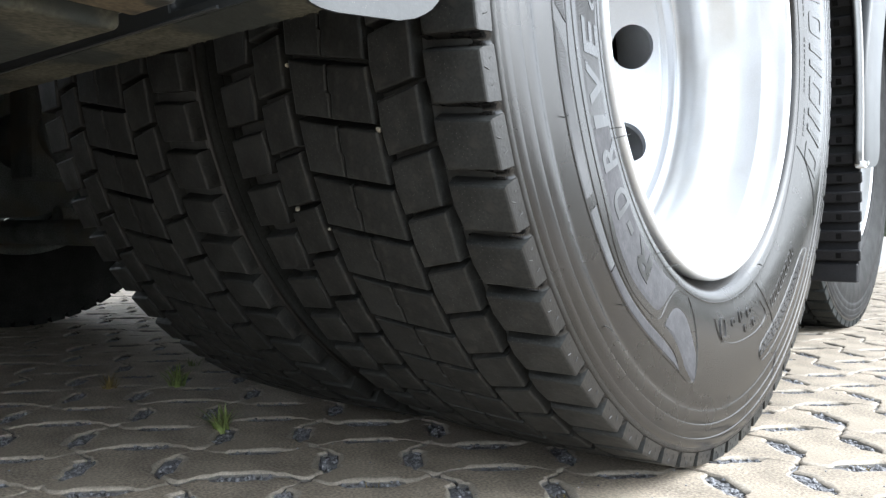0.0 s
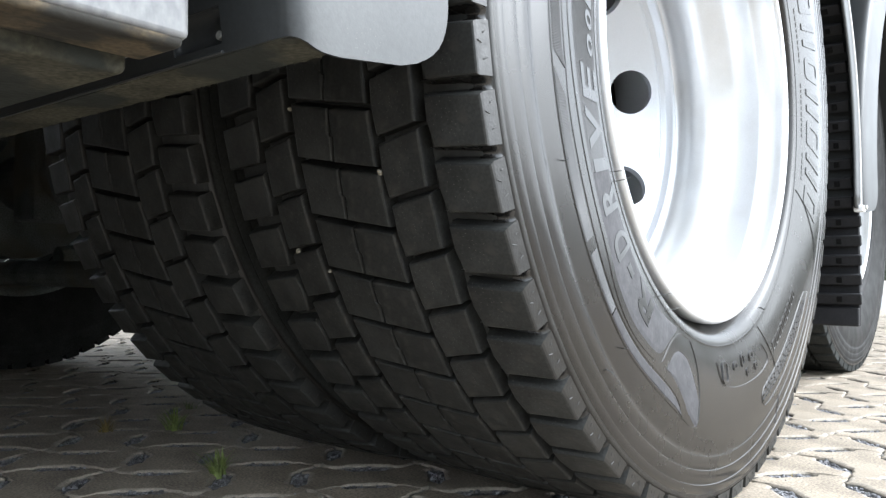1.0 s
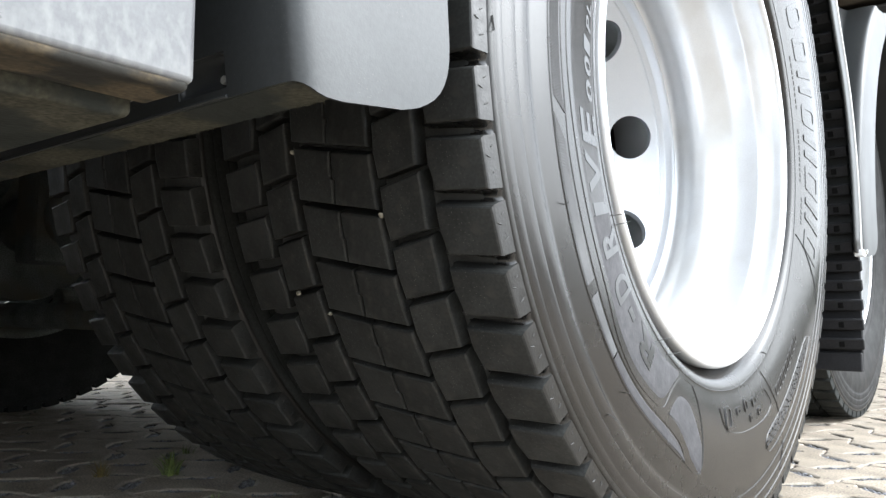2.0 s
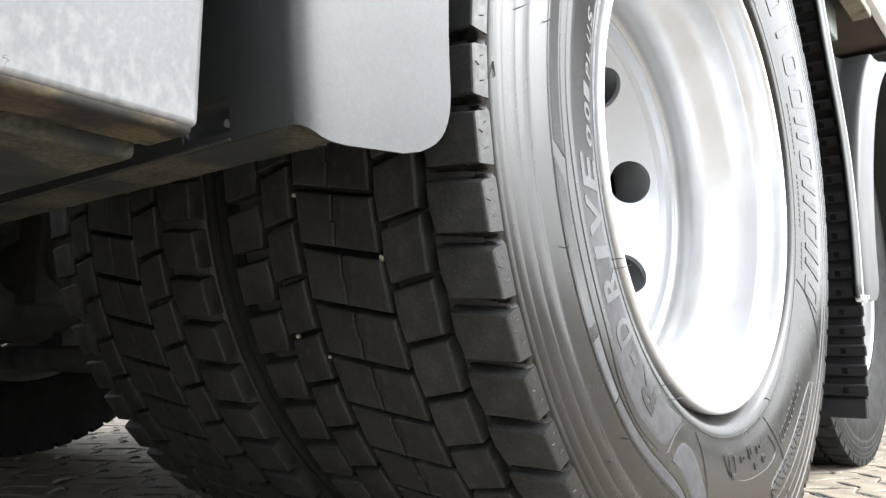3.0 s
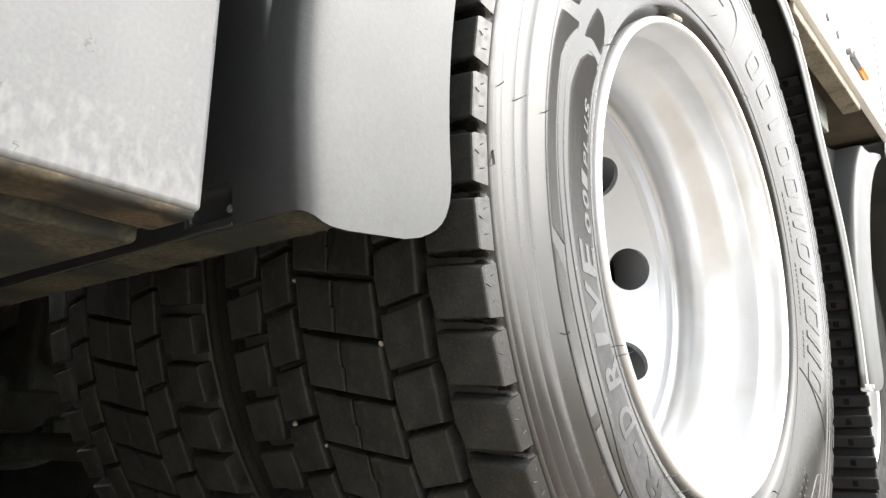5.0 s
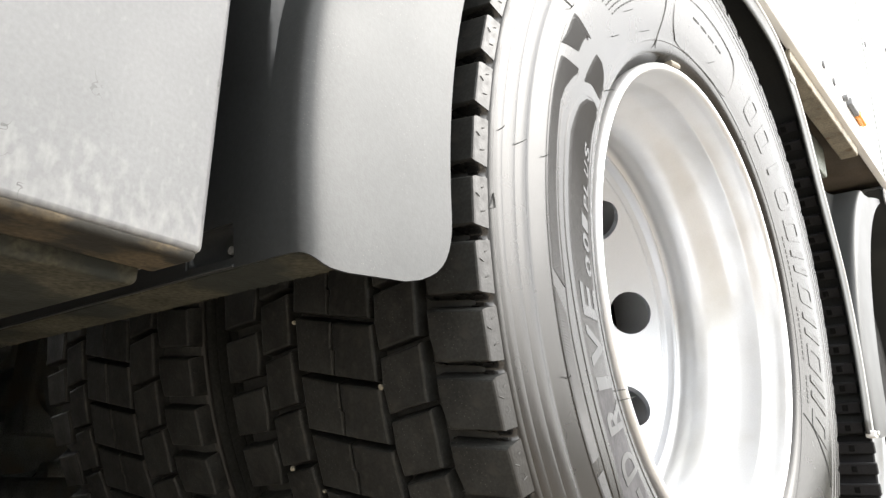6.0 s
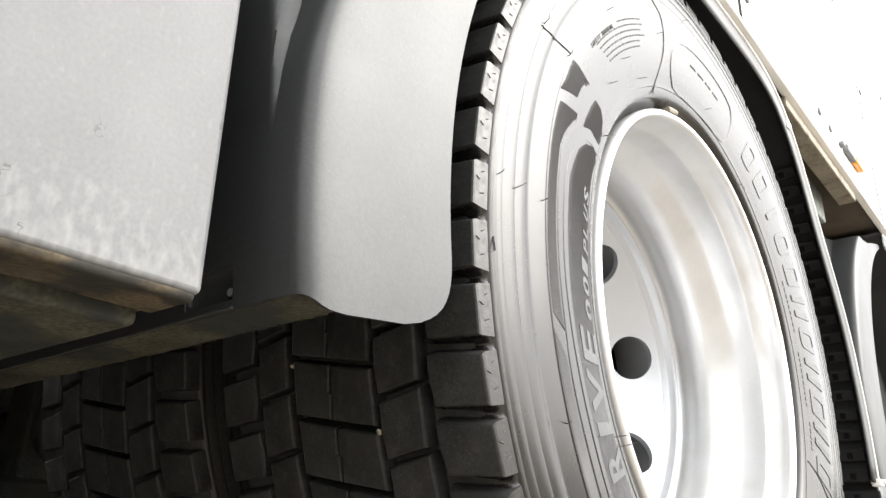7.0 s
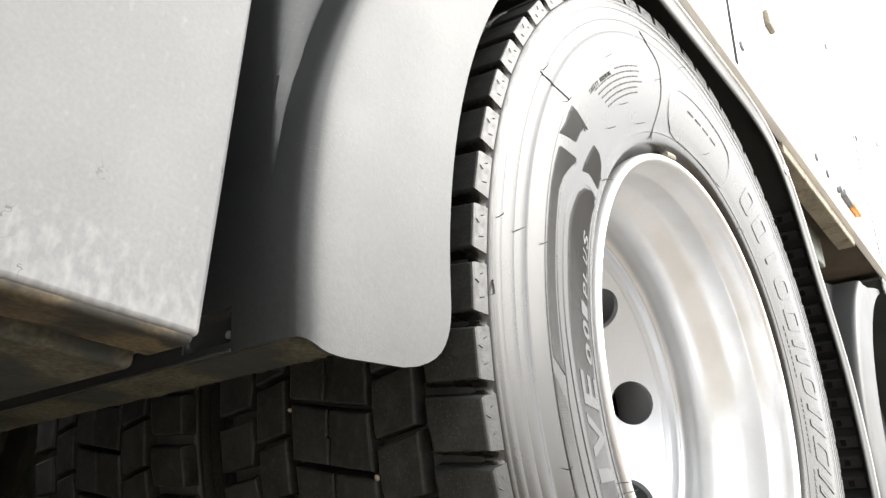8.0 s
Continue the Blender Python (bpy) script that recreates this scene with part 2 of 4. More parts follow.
# ---- tyre ----
X_MID = -0.137                      # the tyre's middle along the axle, from the outer flange
SIDE_OUT = [(-0.0200, 0.2830), (-0.0170, 0.2856), (-0.0145, 0.2882), (-0.0110, 0.2915), (-0.0070, 0.2945), (-0.0035, 0.2968), (-0.0008, 0.2992), (0.0010, 0.3025), (0.0022, 0.3072), (0.0026, 0.3092), (0.0033, 0.3097), (0.0034, 0.3104), (0.0030, 0.3110), (0.0032, 0.3122),
            (0.0040, 0.3165), (0.0058, 0.3240), (0.0074, 0.332), (0.0092, 0.344), (0.0108, 0.356), (0.0122, 0.370), (0.0133, 0.384), (0.0136, 0.394), (0.0133, 0.405), (0.0124, 0.414), (0.0117, 0.4225), (0.0113, 0.4265),
            (0.0117, 0.4271), (0.0120, 0.4283), (0.0117, 0.436), (0.0109, 0.4412), (0.0114, 0.4418), (0.0116, 0.4430), (0.0110, 0.450), (0.0098, 0.4562), (0.0104, 0.4568), (0.0105, 0.4580),
            (0.0099, 0.4640), (0.0089, 0.4660), (0.0088, 0.4672), (0.0083, 0.4700), (0.0074, 0.4708), (0.0060, 0.4716), (0.0056, 0.4724)]
R_BASE = 0.4755


def side_x(r):
    xs = [p[0] for p in SIDE_OUT[8:]]
    rs = [p[1] for p in SIDE_OUT[8:]]
    return float(np.interp(r, rs, xs))


def crown(x):
    """The tread's radius across its width."""
    u = (x - X_MID) / 0.145
    return 0.4912 - 0.0045 * u * u


def tyre_profile():
    base = [(-0.003, R_BASE - 0.001)] + [(X_MID + 0.13 * (1 - 2 * k / 8), R_BASE + 0.001) for k in range(9)]
    out = SIDE_OUT + base
    back = [(2 * X_MID - x, r) for x, r in reversed(SIDE_OUT)]
    return out + [(2 * X_MID + 0.003, R_BASE - 0.001)] + back


PITCHES = 64
STEP = 360 / PITCHES
# one pitch of the tread: block outlines as (x, degrees), in order round each block
BLOCKS = {
    "centre_outer": [(-0.1368, -11.62), (-0.0955, -12.42), (-0.0968, -17.45), (-0.1405, -16.55), (-0.1372, -14.28), (-0.1395, -13.95)],
    "centre_inner": [(-0.1800, -10.52), (-0.1380, -11.56), (-0.1408, -13.92), (-0.1386, -14.24), (-0.1416, -16.50), (-0.1820, -15.62)],
    "row_outer": [(-0.0905, -15.45), (-0.0505, -14.55), (-0.0520, -19.62), (-0.0905, -20.38), (-0.0925, -17.9)],
    "row_inner": [(-0.2245, -14.38), (-0.1890, -13.70), (-0.1895, -18.72), (-0.2270, -19.38), (-0.2262, -16.9)],
}
SHOULDER = [(-0.0415, -11.87), (0.0062, -12.50), (0.0062, -16.80), (-0.0385, -16.40), (-0.0425, -14.1)]


def block_mesh(name, outline, side=0):
    """A tread block: rounded crown face, a fine worn edge, flanks that widen to the groove floor. side: 1 or -1 for a shoulder block."""
    cx = sum(p[0] for p in outline) / len(outline)
    cd = sum(p[1] for p in outline) / len(outline)
    pts, n = outline, len(outline)
    rings = ((0.0026, 0.0, 1), (0.0008, 0.0006, 1), (0.0, 0.0021, 1), (-0.0022, R_BASE - 0.003, 0))
    verts = []
    for inset, depth, top in rings:
        for x, d in pts:
            dx, dd = x - cx, (d - cd) * radians(1) * 0.49
            L = math.hypot(dx, dd)
            k = 1 - inset / L
            nx, nd = cx + dx * k, cd + dd * k / (radians(1) * 0.49)
            r = crown(nx) - depth if top else depth
            outer = side and abs(x - X_MID) > 0.135
            if outer:
                nx = x - 0.7 * max(inset, 0) * side
                if not top:
                    nx, r = x + 0.0014 * side, 0.4716
            if side and d > cd + 1 and top:
                nd -= 0.10 if inset > 0 else 0.02
                r -= 0 if inset > 0 else 0.0008
            verts.append(on_wheel(nx, r, nd))
    faces = [tuple(range(n))]
    for j in range(3):
        for k in range(n):
            a, b = j * n + k, j * n + (k + 1) % n
            faces.append((a, a + n, b + n, b))
    if side > 0:                # thin moulded ticks on the outer flank
        for (r0, d0), (r1, d1) in (((.4752, -15.45), (.4792, -15.60)), ((.4800, -14.30), (.4838, -14.05)), ((.4756, -13.3), (.4780, -13.45))):
            q = len(verts)
            du, dr = radians(d1 - d0) * .48, r1 - r0
            L = math.hypot(du, dr)
            od, orr = math.degrees(dr / L * .0005 / .48), -du / L * .0005
            for k, up in ((-1, 0), (0, .0004), (1, 0)):
                for r, d in ((r0, d0), (r1, d1)):
                    r, d = r + k * orr, d + k * od
                    verts.append(on_wheel(.0063 + (.4862 - r) * .1 + up, r, d))
            faces += [(q, q + 1, q + 3, q + 2), (q + 2, q + 3, q + 5, q + 4)]
    ticks = 6 if side > 0 else 0
    idx = [0] * (len(faces) - ticks) + [1] * ticks
    if side > 0:                # the flank towards the sidewall keeps its smooth moulded skin
        for k in range(n):
            if min(pts[k][0], pts[(k + 1) % n][0]) > 0:
                idx[1 + n + k] = idx[1 + 2 * n + k] = 2
    me = mesh_of(name, verts, faces, RUBBER, False, [RUBBER, WORN, FLANK], idx)
    bm = bmesh.new()
    bm.from_mesh(me)
    bmesh.ops.recalc_face_normals(bm, faces=bm.faces)
    bm.to_mesh(me)
    bm.free()
    return me


def mirrored(outline):
    return [(2 * X_MID - x, d + 0.7) for x, d in reversed(outline)]


def tie_bar_mesh(sign):
    """The rounded, shiny floor between two shoulder blocks: a trough that turns down at the tyre's edge."""
    xs = ((-.046, -.0010), (-.040, 0), (-.020, .0004), (-.006, .0008), (.0005, .0004), (.0036, -.0008), (.0056, -.0028), (.0068, -.0060))
    verts, faces, n = [], [], 10
    for x, drop in xs:
        k = min(max((x + .0385) / .0447, 0), 1)
        mid, half = -16.95 - .51 * k, .62 + .10 * k
        for j in range(n + 1):
            u = 2 * j / n - 1
            r = .4752 + .0062 * abs(u - .25) ** 2.2 + drop
            xx = x if sign > 0 else 2 * X_MID - x
            verts.append(on_wheel(xx, r, mid - half * u + (.7 if sign < 0 else 0)))
    for i in range(len(xs) - 1):
        for j in range(n):
            q = i * (n + 1) + j
            f = (q, q + 1, q + n + 2, q + n + 1)
            faces.append(f if sign > 0 else f[::-1])
    me = mesh_of("tie_bar", verts, faces, GLOSSY, True)
    return me


TIE_BARS = [tie_bar_mesh(1), tie_bar_mesh(-1)]
BLOCK_MESHES = [block_mesh(k, v) for k, v in BLOCKS.items()] + [block_mesh("shoulder_outer", SHOULDER, 1), block_mesh("shoulder_inner", mirrored(SHOULDER), -1)]
DUSTY_BLOCKS = BLOCK_MESHES[:]      # the inner twin's flanks are dulled all over
DUSTY_BLOCKS[4] = BLOCK_MESHES[4].copy()
DUSTY_BLOCKS[4].materials[1] = DUSTY_BLOCKS[4].materials[2] = RUBBER
CARCASS = sharp_by_angle(lathe("carcass", tyre_profile(), SIDE, 180), 40)
# groove floor in a darker, rougher rubber
CARCASS.materials.append(GROOVE)
CARCASS.materials.append(DUSTY)
CARCASS.materials.append(SANDY)
for f in CARCASS.polygons:
    c = f.center
    if math.hypot(c.y, c.z) > 0.4725:
        f.material_index = 1
    elif math.hypot(c.y, c.z) > 0.4660 and c.x > X_MID:
        f.material_index = 3
    elif c.x < X_MID:
        f.material_index = 2
CARCASS_IN = CARCASS.copy()
CARCASS_IN.name = 'carcass_inner'
CARCASS_IN.materials[0] = DUSTY
# copy for the second axle: rougher sidewall with less sheen
CARCASS_REAR = CARCASS.copy()
CARCASS_REAR.name = 'carcass_dusty'
CARCASS_REAR.materials[0] = DULL


def joined(meshes_and_mats, name, mats):
    """One mesh out of many copies of small meshes."""
    verts, faces, base = [], [], 0
    for me, m in meshes_and_mats:
        vs = [m @ v.co for v in me.vertices]
        verts += vs
        faces += [tuple(i + base for i in f.vertices) for f in me.polygons]
        base += len(vs)
    return mesh_of(name, verts, faces, mats)


def turn(deg):
    """About the axle by that many degrees of wheel angle."""
    return Matrix.Rotation(radians(-deg), 4, "X")


REST = {}


def tread(tyre, phase, near, bars):
    """Blocks all round; those of the near arc are pieces of their own."""
    lo, hi = near if near else (1, 0)
    rest = []
    for k in range(PITCHES):
        a = phase + k * STEP
        mid = (a - 15 + 180) % 360 - 180
        for me in BLOCK_MESHES if bars else DUSTY_BLOCKS:
            if lo <= mid <= hi:
                put("tread_block", me, tyre, m=turn(a))
            else:
                rest.append((me, turn(a)))
        if lo <= mid <= hi:
            for me in TIE_BARS[:1] if bars else ():
                put("tie_bar", me, tyre, m=turn(a))
    key = (round(phase, 3), near)
    # tyres without a near arc take the rough inner rubber
    rubber = DUSTY if near is None else RUBBER
    if key not in REST:
        REST[key] = joined(rest, "tread_rest", rubber)
    put("tread", REST[key], tyre, "worn block tread round the rest of the tyre", "stuff")


# ---- wheel ----
def disc_mesh():
    """The dished wheel disc: a cone with eight round hand holes, a welded outer ring, a flat seat in the middle."""
    bm = bmesh.new()
    slant = radians(45)

    def cone(rho, deg, back=0.0):
        k = rho - 0.196
        return on_wheel(-0.201 + k * math.sin(slant) - back * 0.7, 0.196 + k * math.cos(slant) + back * 0.7, deg)

    def ring(rho, n):
        vs = [bm.verts.new(cone(rho, 360 * k / n)) for k in range(n)]
        return vs, [bm.edges.new((vs[k], vs[(k + 1) % n])) for k in range(n)]
    edges = []
    outer, e = ring(0.2345, 96)
    edges += e
    inner, e = ring(0.150, 72)
    edges += e
    for h in range(8):
        vs, back = [], []
        for k in range(28):
            a = 2 * math.pi * k / 28
            p = Vector((0.196, 0)) + Vector((math.cos(a), math.sin(a))) * 0.0325
            deg = 167 + 43.5 * h + math.degrees(math.atan2(p.y, p.x)) if h < 3 else 167 + 130.5 + 45.9 * (h - 3) + math.degrees(math.atan2(p.y, p.x))
            vs.append(bm.verts.new(cone(p.length, deg)))
            back.append(bm.verts.new(cone(p.length, deg, 0.012)))
        edges += [bm.edges.new((vs[k], vs[(k + 1) % 28])) for k in range(28)]
        for k in range(28):
            bm.faces.new((vs[k], vs[(k + 1) % 28], back[(k + 1) % 28], back[k]))
    flat_co = {v: v.co.copy() for v in bm.verts}
    for v in bm.verts:          # flatten, fill, and bend back into the cone
        v.co.x = 0
    bmesh.ops.triangle_fill(bm, use_beauty=True, use_dissolve=False, edges=edges)
    for v, c in flat_co.items():
        v.co = c

    def grow(last, prof, n):
        for x, r in prof:
            cur = [bm.verts.new(on_wheel(x, r, 360 * k / n)) for k in range(n)]
            for k in range(n):
                bm.faces.new((last[k], last[(k + 1) % n], cur[(k + 1) % n], cur[k]))
            last = cur
    grow(outer, [(-0.1712, 0.2258), (-0.1700, 0.2282), (-0.1705, 0.2302), (-0.1690, 0.2318), (-0.1660, 0.2328), (-0.1645, 0.2345), (-0.1652, 0.2358), (-0.1640, 0.2368), (-0.1560, 0.2374), (-0.1530, 0.2382), (-0.1520, 0.2402), (-0.1524, 0.2425), (-0.1545, 0.2438)], 96)
    grow(inner, [(-0.2370, 0.160), (-0.2410, 0.154), (-0.2430, 0.147), (-0.2435, 0.138), (-0.2435, 0.06)], 72)
    bmesh.ops.recalc_face_normals(bm, faces=bm.faces)
    me = bpy.data.meshes.new("disc")
    bm.to_mesh(me)
    bm.free()
    me.materials.append(CLEAN)
    me.polygons.foreach_set("use_smooth", [True] * len(me.polygons))
    return sharp_by_angle(me, 50)


RIM_PROFILE = [(-0.030, 0.2835), (-0.024, 0.2842), (-0.017, 0.2853), (-0.0105, 0.2860), (-0.0062, 0.2858), (-0.0030, 0.2846), (-0.0012, 0.2824), (-0.0010, 0.2800), (-0.0020, 0.2780), (-0.0045, 0.2766), (-0.009, 0.2760),
               (-0.015, 0.2768), (-0.019, 0.2766), (-0.034, 0.2748), (-0.0375, 0.2732), (-0.041, 0.2728), (-0.046, 0.2740), (-0.058, 0.2736), (-0.068, 0.2730), (-0.075, 0.2715), (-0.082, 0.2687), (-0.091, 0.2645),
               (-0.100, 0.2600), (-0.108, 0.2568), (-0.116, 0.2550), (-0.124, 0.2550), (-0.131, 0.2566), (-0.137, 0.2592), (-0.143, 0.2620), (-0.149, 0.2640), (-0.156, 0.2642), (-0.162, 0.2615), (-0.164, 0.2560), (-0.164, 0.2438), (-0.19, 0.2435), (-0.215, 0.262), (-0.265, 0.278), (-0.272, 0.290), (-0.272, 0.297)]
RIM = sharp_by_angle(lathe("rim", RIM_PROFILE, STEEL, 160), 60)
# far rims: chassis grey instead of silver, deep shade put into the colour
RIM_SHADED = RIM.copy()
RIM_SHADED.name = "rim_dirty"
RIM_SHADED.materials[0] = CHASSIS
DISC = disc_mesh()
HUB = lathe("hub", [(-0.25, 0.0001), (-0.22, 0.0001), (-0.22, 0.05), (-0.225, 0.058), (-0.235, 0.068), (-0.239, 0.09), (-0.25, 0.09)], STEEL, 48)
NUT = bpy.data.meshes.new("wheel_nut")
nb = bmesh.new()
bmesh.ops.create_cone(nb, cap_ends=True, segments=6, radius1=0.017, radius2=0.016, depth=0.03, matrix=Matrix.Rotation(radians(90), 4, "Y"))
nb.to_mesh(NUT)
nb.free()
NUT.materials.append(ZINC)


def truck_wheel(x, y, phase, near, label, flipped=False, disc=True, wall=None, metal=None):
    at = Matrix.Translation((x, y, ZC)) @ Matrix.Rotation(math.pi if flipped else 0, 4, "Z")
    tyre = put("tyre", wall or (CARCASS if disc else CARCASS_IN), TRUCK, label, m=at)
    tread(tyre, phase, near, disc)
    rim = put("wheel_rim", metal or RIM, TRUCK, "deep steel wheel rim painted silver", m=at)
    if disc:
        put("disc", DISC, rim, "silver-painted disc with round hand holes")
        put("hub", HUB, rim)
        for k in range(10):
            put("wheel_nut", NUT, rim, m=Matrix.Translation(on_wheel(-0.236, 0.112, 36 * k + 10)))
    return tyre


front_tyre = truck_wheel(0, 0, 0.0, (-85, 62), "black block-tread truck tyre with moulded sidewall, outer twin")
truck_wheel(-TRACK, 0, -0.3, (-85, 40), "black block-tread truck tyre, inner twin in shade", disc=False)
rear_tyre = truck_wheel(-.138, AXLE2, 1.1, None, "black truck tyre of the second axle behind the ribbed flap", wall=CARCASS_REAR)
FAR_X = -2.46
truck_wheel(FAR_X, 0, 0.7, None, "black outer twin tyre on the far side", True, metal=RIM_SHADED)
truck_wheel(FAR_X + TRACK, 0, 2.0, None, "black inner twin tyre on the far side, in deep shade", True, False, metal=RIM_SHADED)
truck_wheel(FAR_X + .138, AXLE2, 3.3, None, "black tyre of the second axle on the far side", True, metal=RIM_SHADED)


# ---- raised work on the outer sidewall ----
def smooth(v, ds, width):
    """A running mean over that many degrees, the ends kept."""
    k = max(1, int(width / (ds[1] - ds[0])))
    for _ in range(2):
        pad = np.concatenate([2 * v[0] - v[k:0:-1] if len(v) > k else np.full(k, v[0]), v, 2 * v[-1] - v[-2:-k - 2:-1] if len(v) > k else np.full(k, v[-1])])
        v = np.convolve(pad, np.ones(2 * k + 1) / (2 * k + 1), "same")[k:-k][:len(ds)]
    return v


def band(name, rows, mat, lift, parent, label="", step=1.0, hatch=0):
    """A flat raised patch on the sidewall from (degrees, inner radius, outer radius) rows. hatch: fine radial ribs per degree."""
    a = [p[0] for p in rows]
    lo, hi = min(a), max(a)
    order = sorted(rows)
    n = max(2, int((hi - lo) * (hatch * 2 if hatch else 1 / step)))
    verts, faces = [], []
    ds = np.linspace(lo, hi, n + 1)
    ri = np.interp(ds, [p[0] for p in order], [p[1] for p in order])
    ro = np.interp(ds, [p[0] for p in order], [p[2] for p in order])
    if len(rows) > 2:
        ri, ro = smooth(ri, ds, .3), smooth(ro, ds, .3)
    cols = 6
    for i, d in enumerate(ds):
        up = lift + (0.0003 if hatch and i % 2 else 0)
        for j in range(cols):
            r = ri[i] + (ro[i] - ri[i]) * j / (cols - 1)
            low = -0.0006 if j in (0, cols - 1) else up
            verts.append(on_wheel(side_x(r) + low, r, d))
    for i in range(n):
        for j in range(cols - 1):
            q = i * cols + j
            faces.append((q, q + cols, q + cols + 1, q + 1))
    return put(name, mesh_of(name, verts, faces, mat), parent, label)


def frame_block(name, deg, r, wide, high, lean, mat, parent, lift=0.0012, line=0.0045, square=0.45):
    """A raised plain outline with a sunk middle, in place of a character."""
    verts, faces = [], []
    n = 24
    for grow, up in ((0.0, -0.0005), (0.0006, lift), (line - 0.0006, lift), (line, -0.0002)):
        for k in range(n):
            a = 2 * math.pi * k / n
            c, s = math.cos(a), math.sin(a)
            c, s = math.copysign(abs(c) ** square, c), math.copysign(abs(s) ** square, s)
            u, v = (wide / 2 - grow) * c, (high / 2 - grow) * s
            u += lean * v
            rr = r + v
            verts.append(on_wheel(side_x(rr) + up, rr, deg + math.degrees(u / r)))
    for j in range(3):
        for k in range(n):
            a, b = j * n + k, j * n + (k + 1) % n
            faces.append((a, b, b + n, a + n))
    return put(name, mesh_of(name, verts, faces, mat), parent)


def bar_block(name, deg, r, wide, high, lean, mat, parent, lift=0.0007):
    """A raised plain bar with chamfered sides, in place of a character."""
    verts, faces = [], []
    n = 24
    for grow, up in ((-.0004, -0.0005), (0.0004, lift), (0.0016, lift), (wide * .32, lift)):
        for k in range(n):
            a = 2 * math.pi * (k + .5) / n
            c, s = math.cos(a), math.sin(a)
            c, s = math.copysign(abs(c) ** 0.22, c), math.copysign(abs(s) ** 0.22, s)
            u, v = (wide / 2 - grow) * c, (high / 2 - grow) * s
            rr = r + v
            verts.append(on_wheel(side_x(rr) + up, rr, deg + math.degrees((u + lean * v) / r)))
    for j in range(3):
        for k in range(n):
            a, b = j * n + k, j * n + (k + 1) % n
            faces.append((a, b, b + n, a + n))
    faces.append(tuple(range(3 * n, 4 * n)))
    return put(name, mesh_of(name, verts, faces, mat), parent)


def ridge_line(name, pts, width, lift, mat, parent):
    """A thin raised line through (degrees, radius) points."""
    for _ in range(2 if len(pts) > 4 else 0):       # round the corners
        cut = [pts[0]]
        for (d0, r0), (d1, r1) in zip(pts, pts[1:]):
            cut += [(d0 * .75 + d1 * .25, r0 * .75 + r1 * .25), (d0 * .25 + d1 * .75, r0 * .25 + r1 * .75)]
        pts = cut + [pts[-1]]
    dense = []
    for (d0, r0), (d1, r1) in zip(pts, pts[1:]):
        n = max(1, int(abs(d1 - d0) / 1.0 + abs(r1 - r0) / 0.006))
        dense += [(d0 + (d1 - d0) * k / n, r0 + (r1 - r0) * k / n) for k in range(n)]
    dense.append(pts[-1])
    verts, faces = [], []
    for i, (d, r) in enumerate(dense):
        p, q = dense[max(i - 1, 0)], dense[min(i + 1, len(dense) - 1)]
        du, dr = radians(q[0] - p[0]) * r, q[1] - p[1]
        L = math.hypot(du, dr) or 1
        for s, up in ((-1, -0.0003), (0, lift), (1, -0.0003)):
            rr = r + s * width / 2 * du / L
            dd = d - s * math.degrees(width / 2 * dr / L / r)
            verts.append(on_wheel(side_x(rr) + up, rr, dd))
    for i in range(len(dense) - 1):
        for j in range(2):
            q = i * 3 + j
            faces.append((q, q + 3, q + 4, q + 1))
    return put(name, mesh_of(name, verts, faces, mat, True), parent)


# characters in relief: (character, from and to degrees, foot and head radius)
TYRE_WORDS = (
    (("R", -51.4, -44.5, .3250, .3560), ("-", -42.6, -40.3, .3350, .3435), ("D", -38.5, -34.5, .3200, .3560), ("R", -31.2, -27.0, .3190, .3545), ("I", -24.8, -23.0, .3200, .3545),
     ("V", -21.6, -15.8, .3205, .3540), ("E", -14.7, -10.1, .3190, .3535)),
    (("0", -8.6, -5.5, .3195, .3350), ("0", -4.8, -2.1, .3195, .3360), ("1", -1.5, .7, .3200, .3360)),
    (("P", 2.1, 4.2, .3180, .3305), ("L", 4.8, 6.7, .3180, .3305), ("U", 7.9, 9.9, .3180, .3310), ("S", 10.9, 13.3, .3185, .3320)),
)


def letter(c, d0, d1, r0, r1, lean, mat, parent, lift, bold=.028):
    """One raised bold character, bent onto the sidewall: its foot towards the axle, read with growing degrees."""
    cu = bpy.data.curves.new("letter", "FONT")
    cu.body, cu.size, cu.extrude, cu.offset, cu.resolution_u = c, 1.0, .05, bold, 4
    ob = new("letter", cu)
    me = bpy.data.meshes.new_from_object(ob.evaluated_get(bpy.context.evaluated_depsgraph_get()))
    bpy.data.objects.remove(ob)
    bm = bmesh.new()
    bm.from_mesh(me)
    bpy.data.meshes.remove(me)
    bmesh.ops.remove_doubles(bm, verts=bm.verts, dist=1e-5)
    lo = [min(v.co[k] for v in bm.verts) for k in (0, 1)]
    hi = [max(v.co[k] for v in bm.verts) for k in (0, 1)]
    if hi[1] - lo[1] > .3:              # cut across so that tall strokes follow the wall
        for k in range(1, 5):
            bmesh.ops.bisect_plane(bm, geom=bm.verts[:] + bm.edges[:] + bm.faces[:], plane_co=(0, lo[1] + (hi[1] - lo[1]) * k / 5, 0), plane_no=(0, 1, 0))
    bmesh.ops.delete(bm, geom=[f for f in bm.faces if f.calc_center_median().z < -.049], context="FACES")
    for v in bm.verts:
        u, w = ((v.co[k] - lo[k]) / (hi[k] - lo[k]) for k in (0, 1))
        r = r0 + (r1 - r0) * w
        d = d0 + (d1 - d0) * u + math.degrees(lean * (w - .5) * (r1 - r0) / r)
        v.co = on_wheel(side_x(r) + (lift if v.co.z > 0 else -.0006), r, d)
    return part("letter", bm, mat, parent)


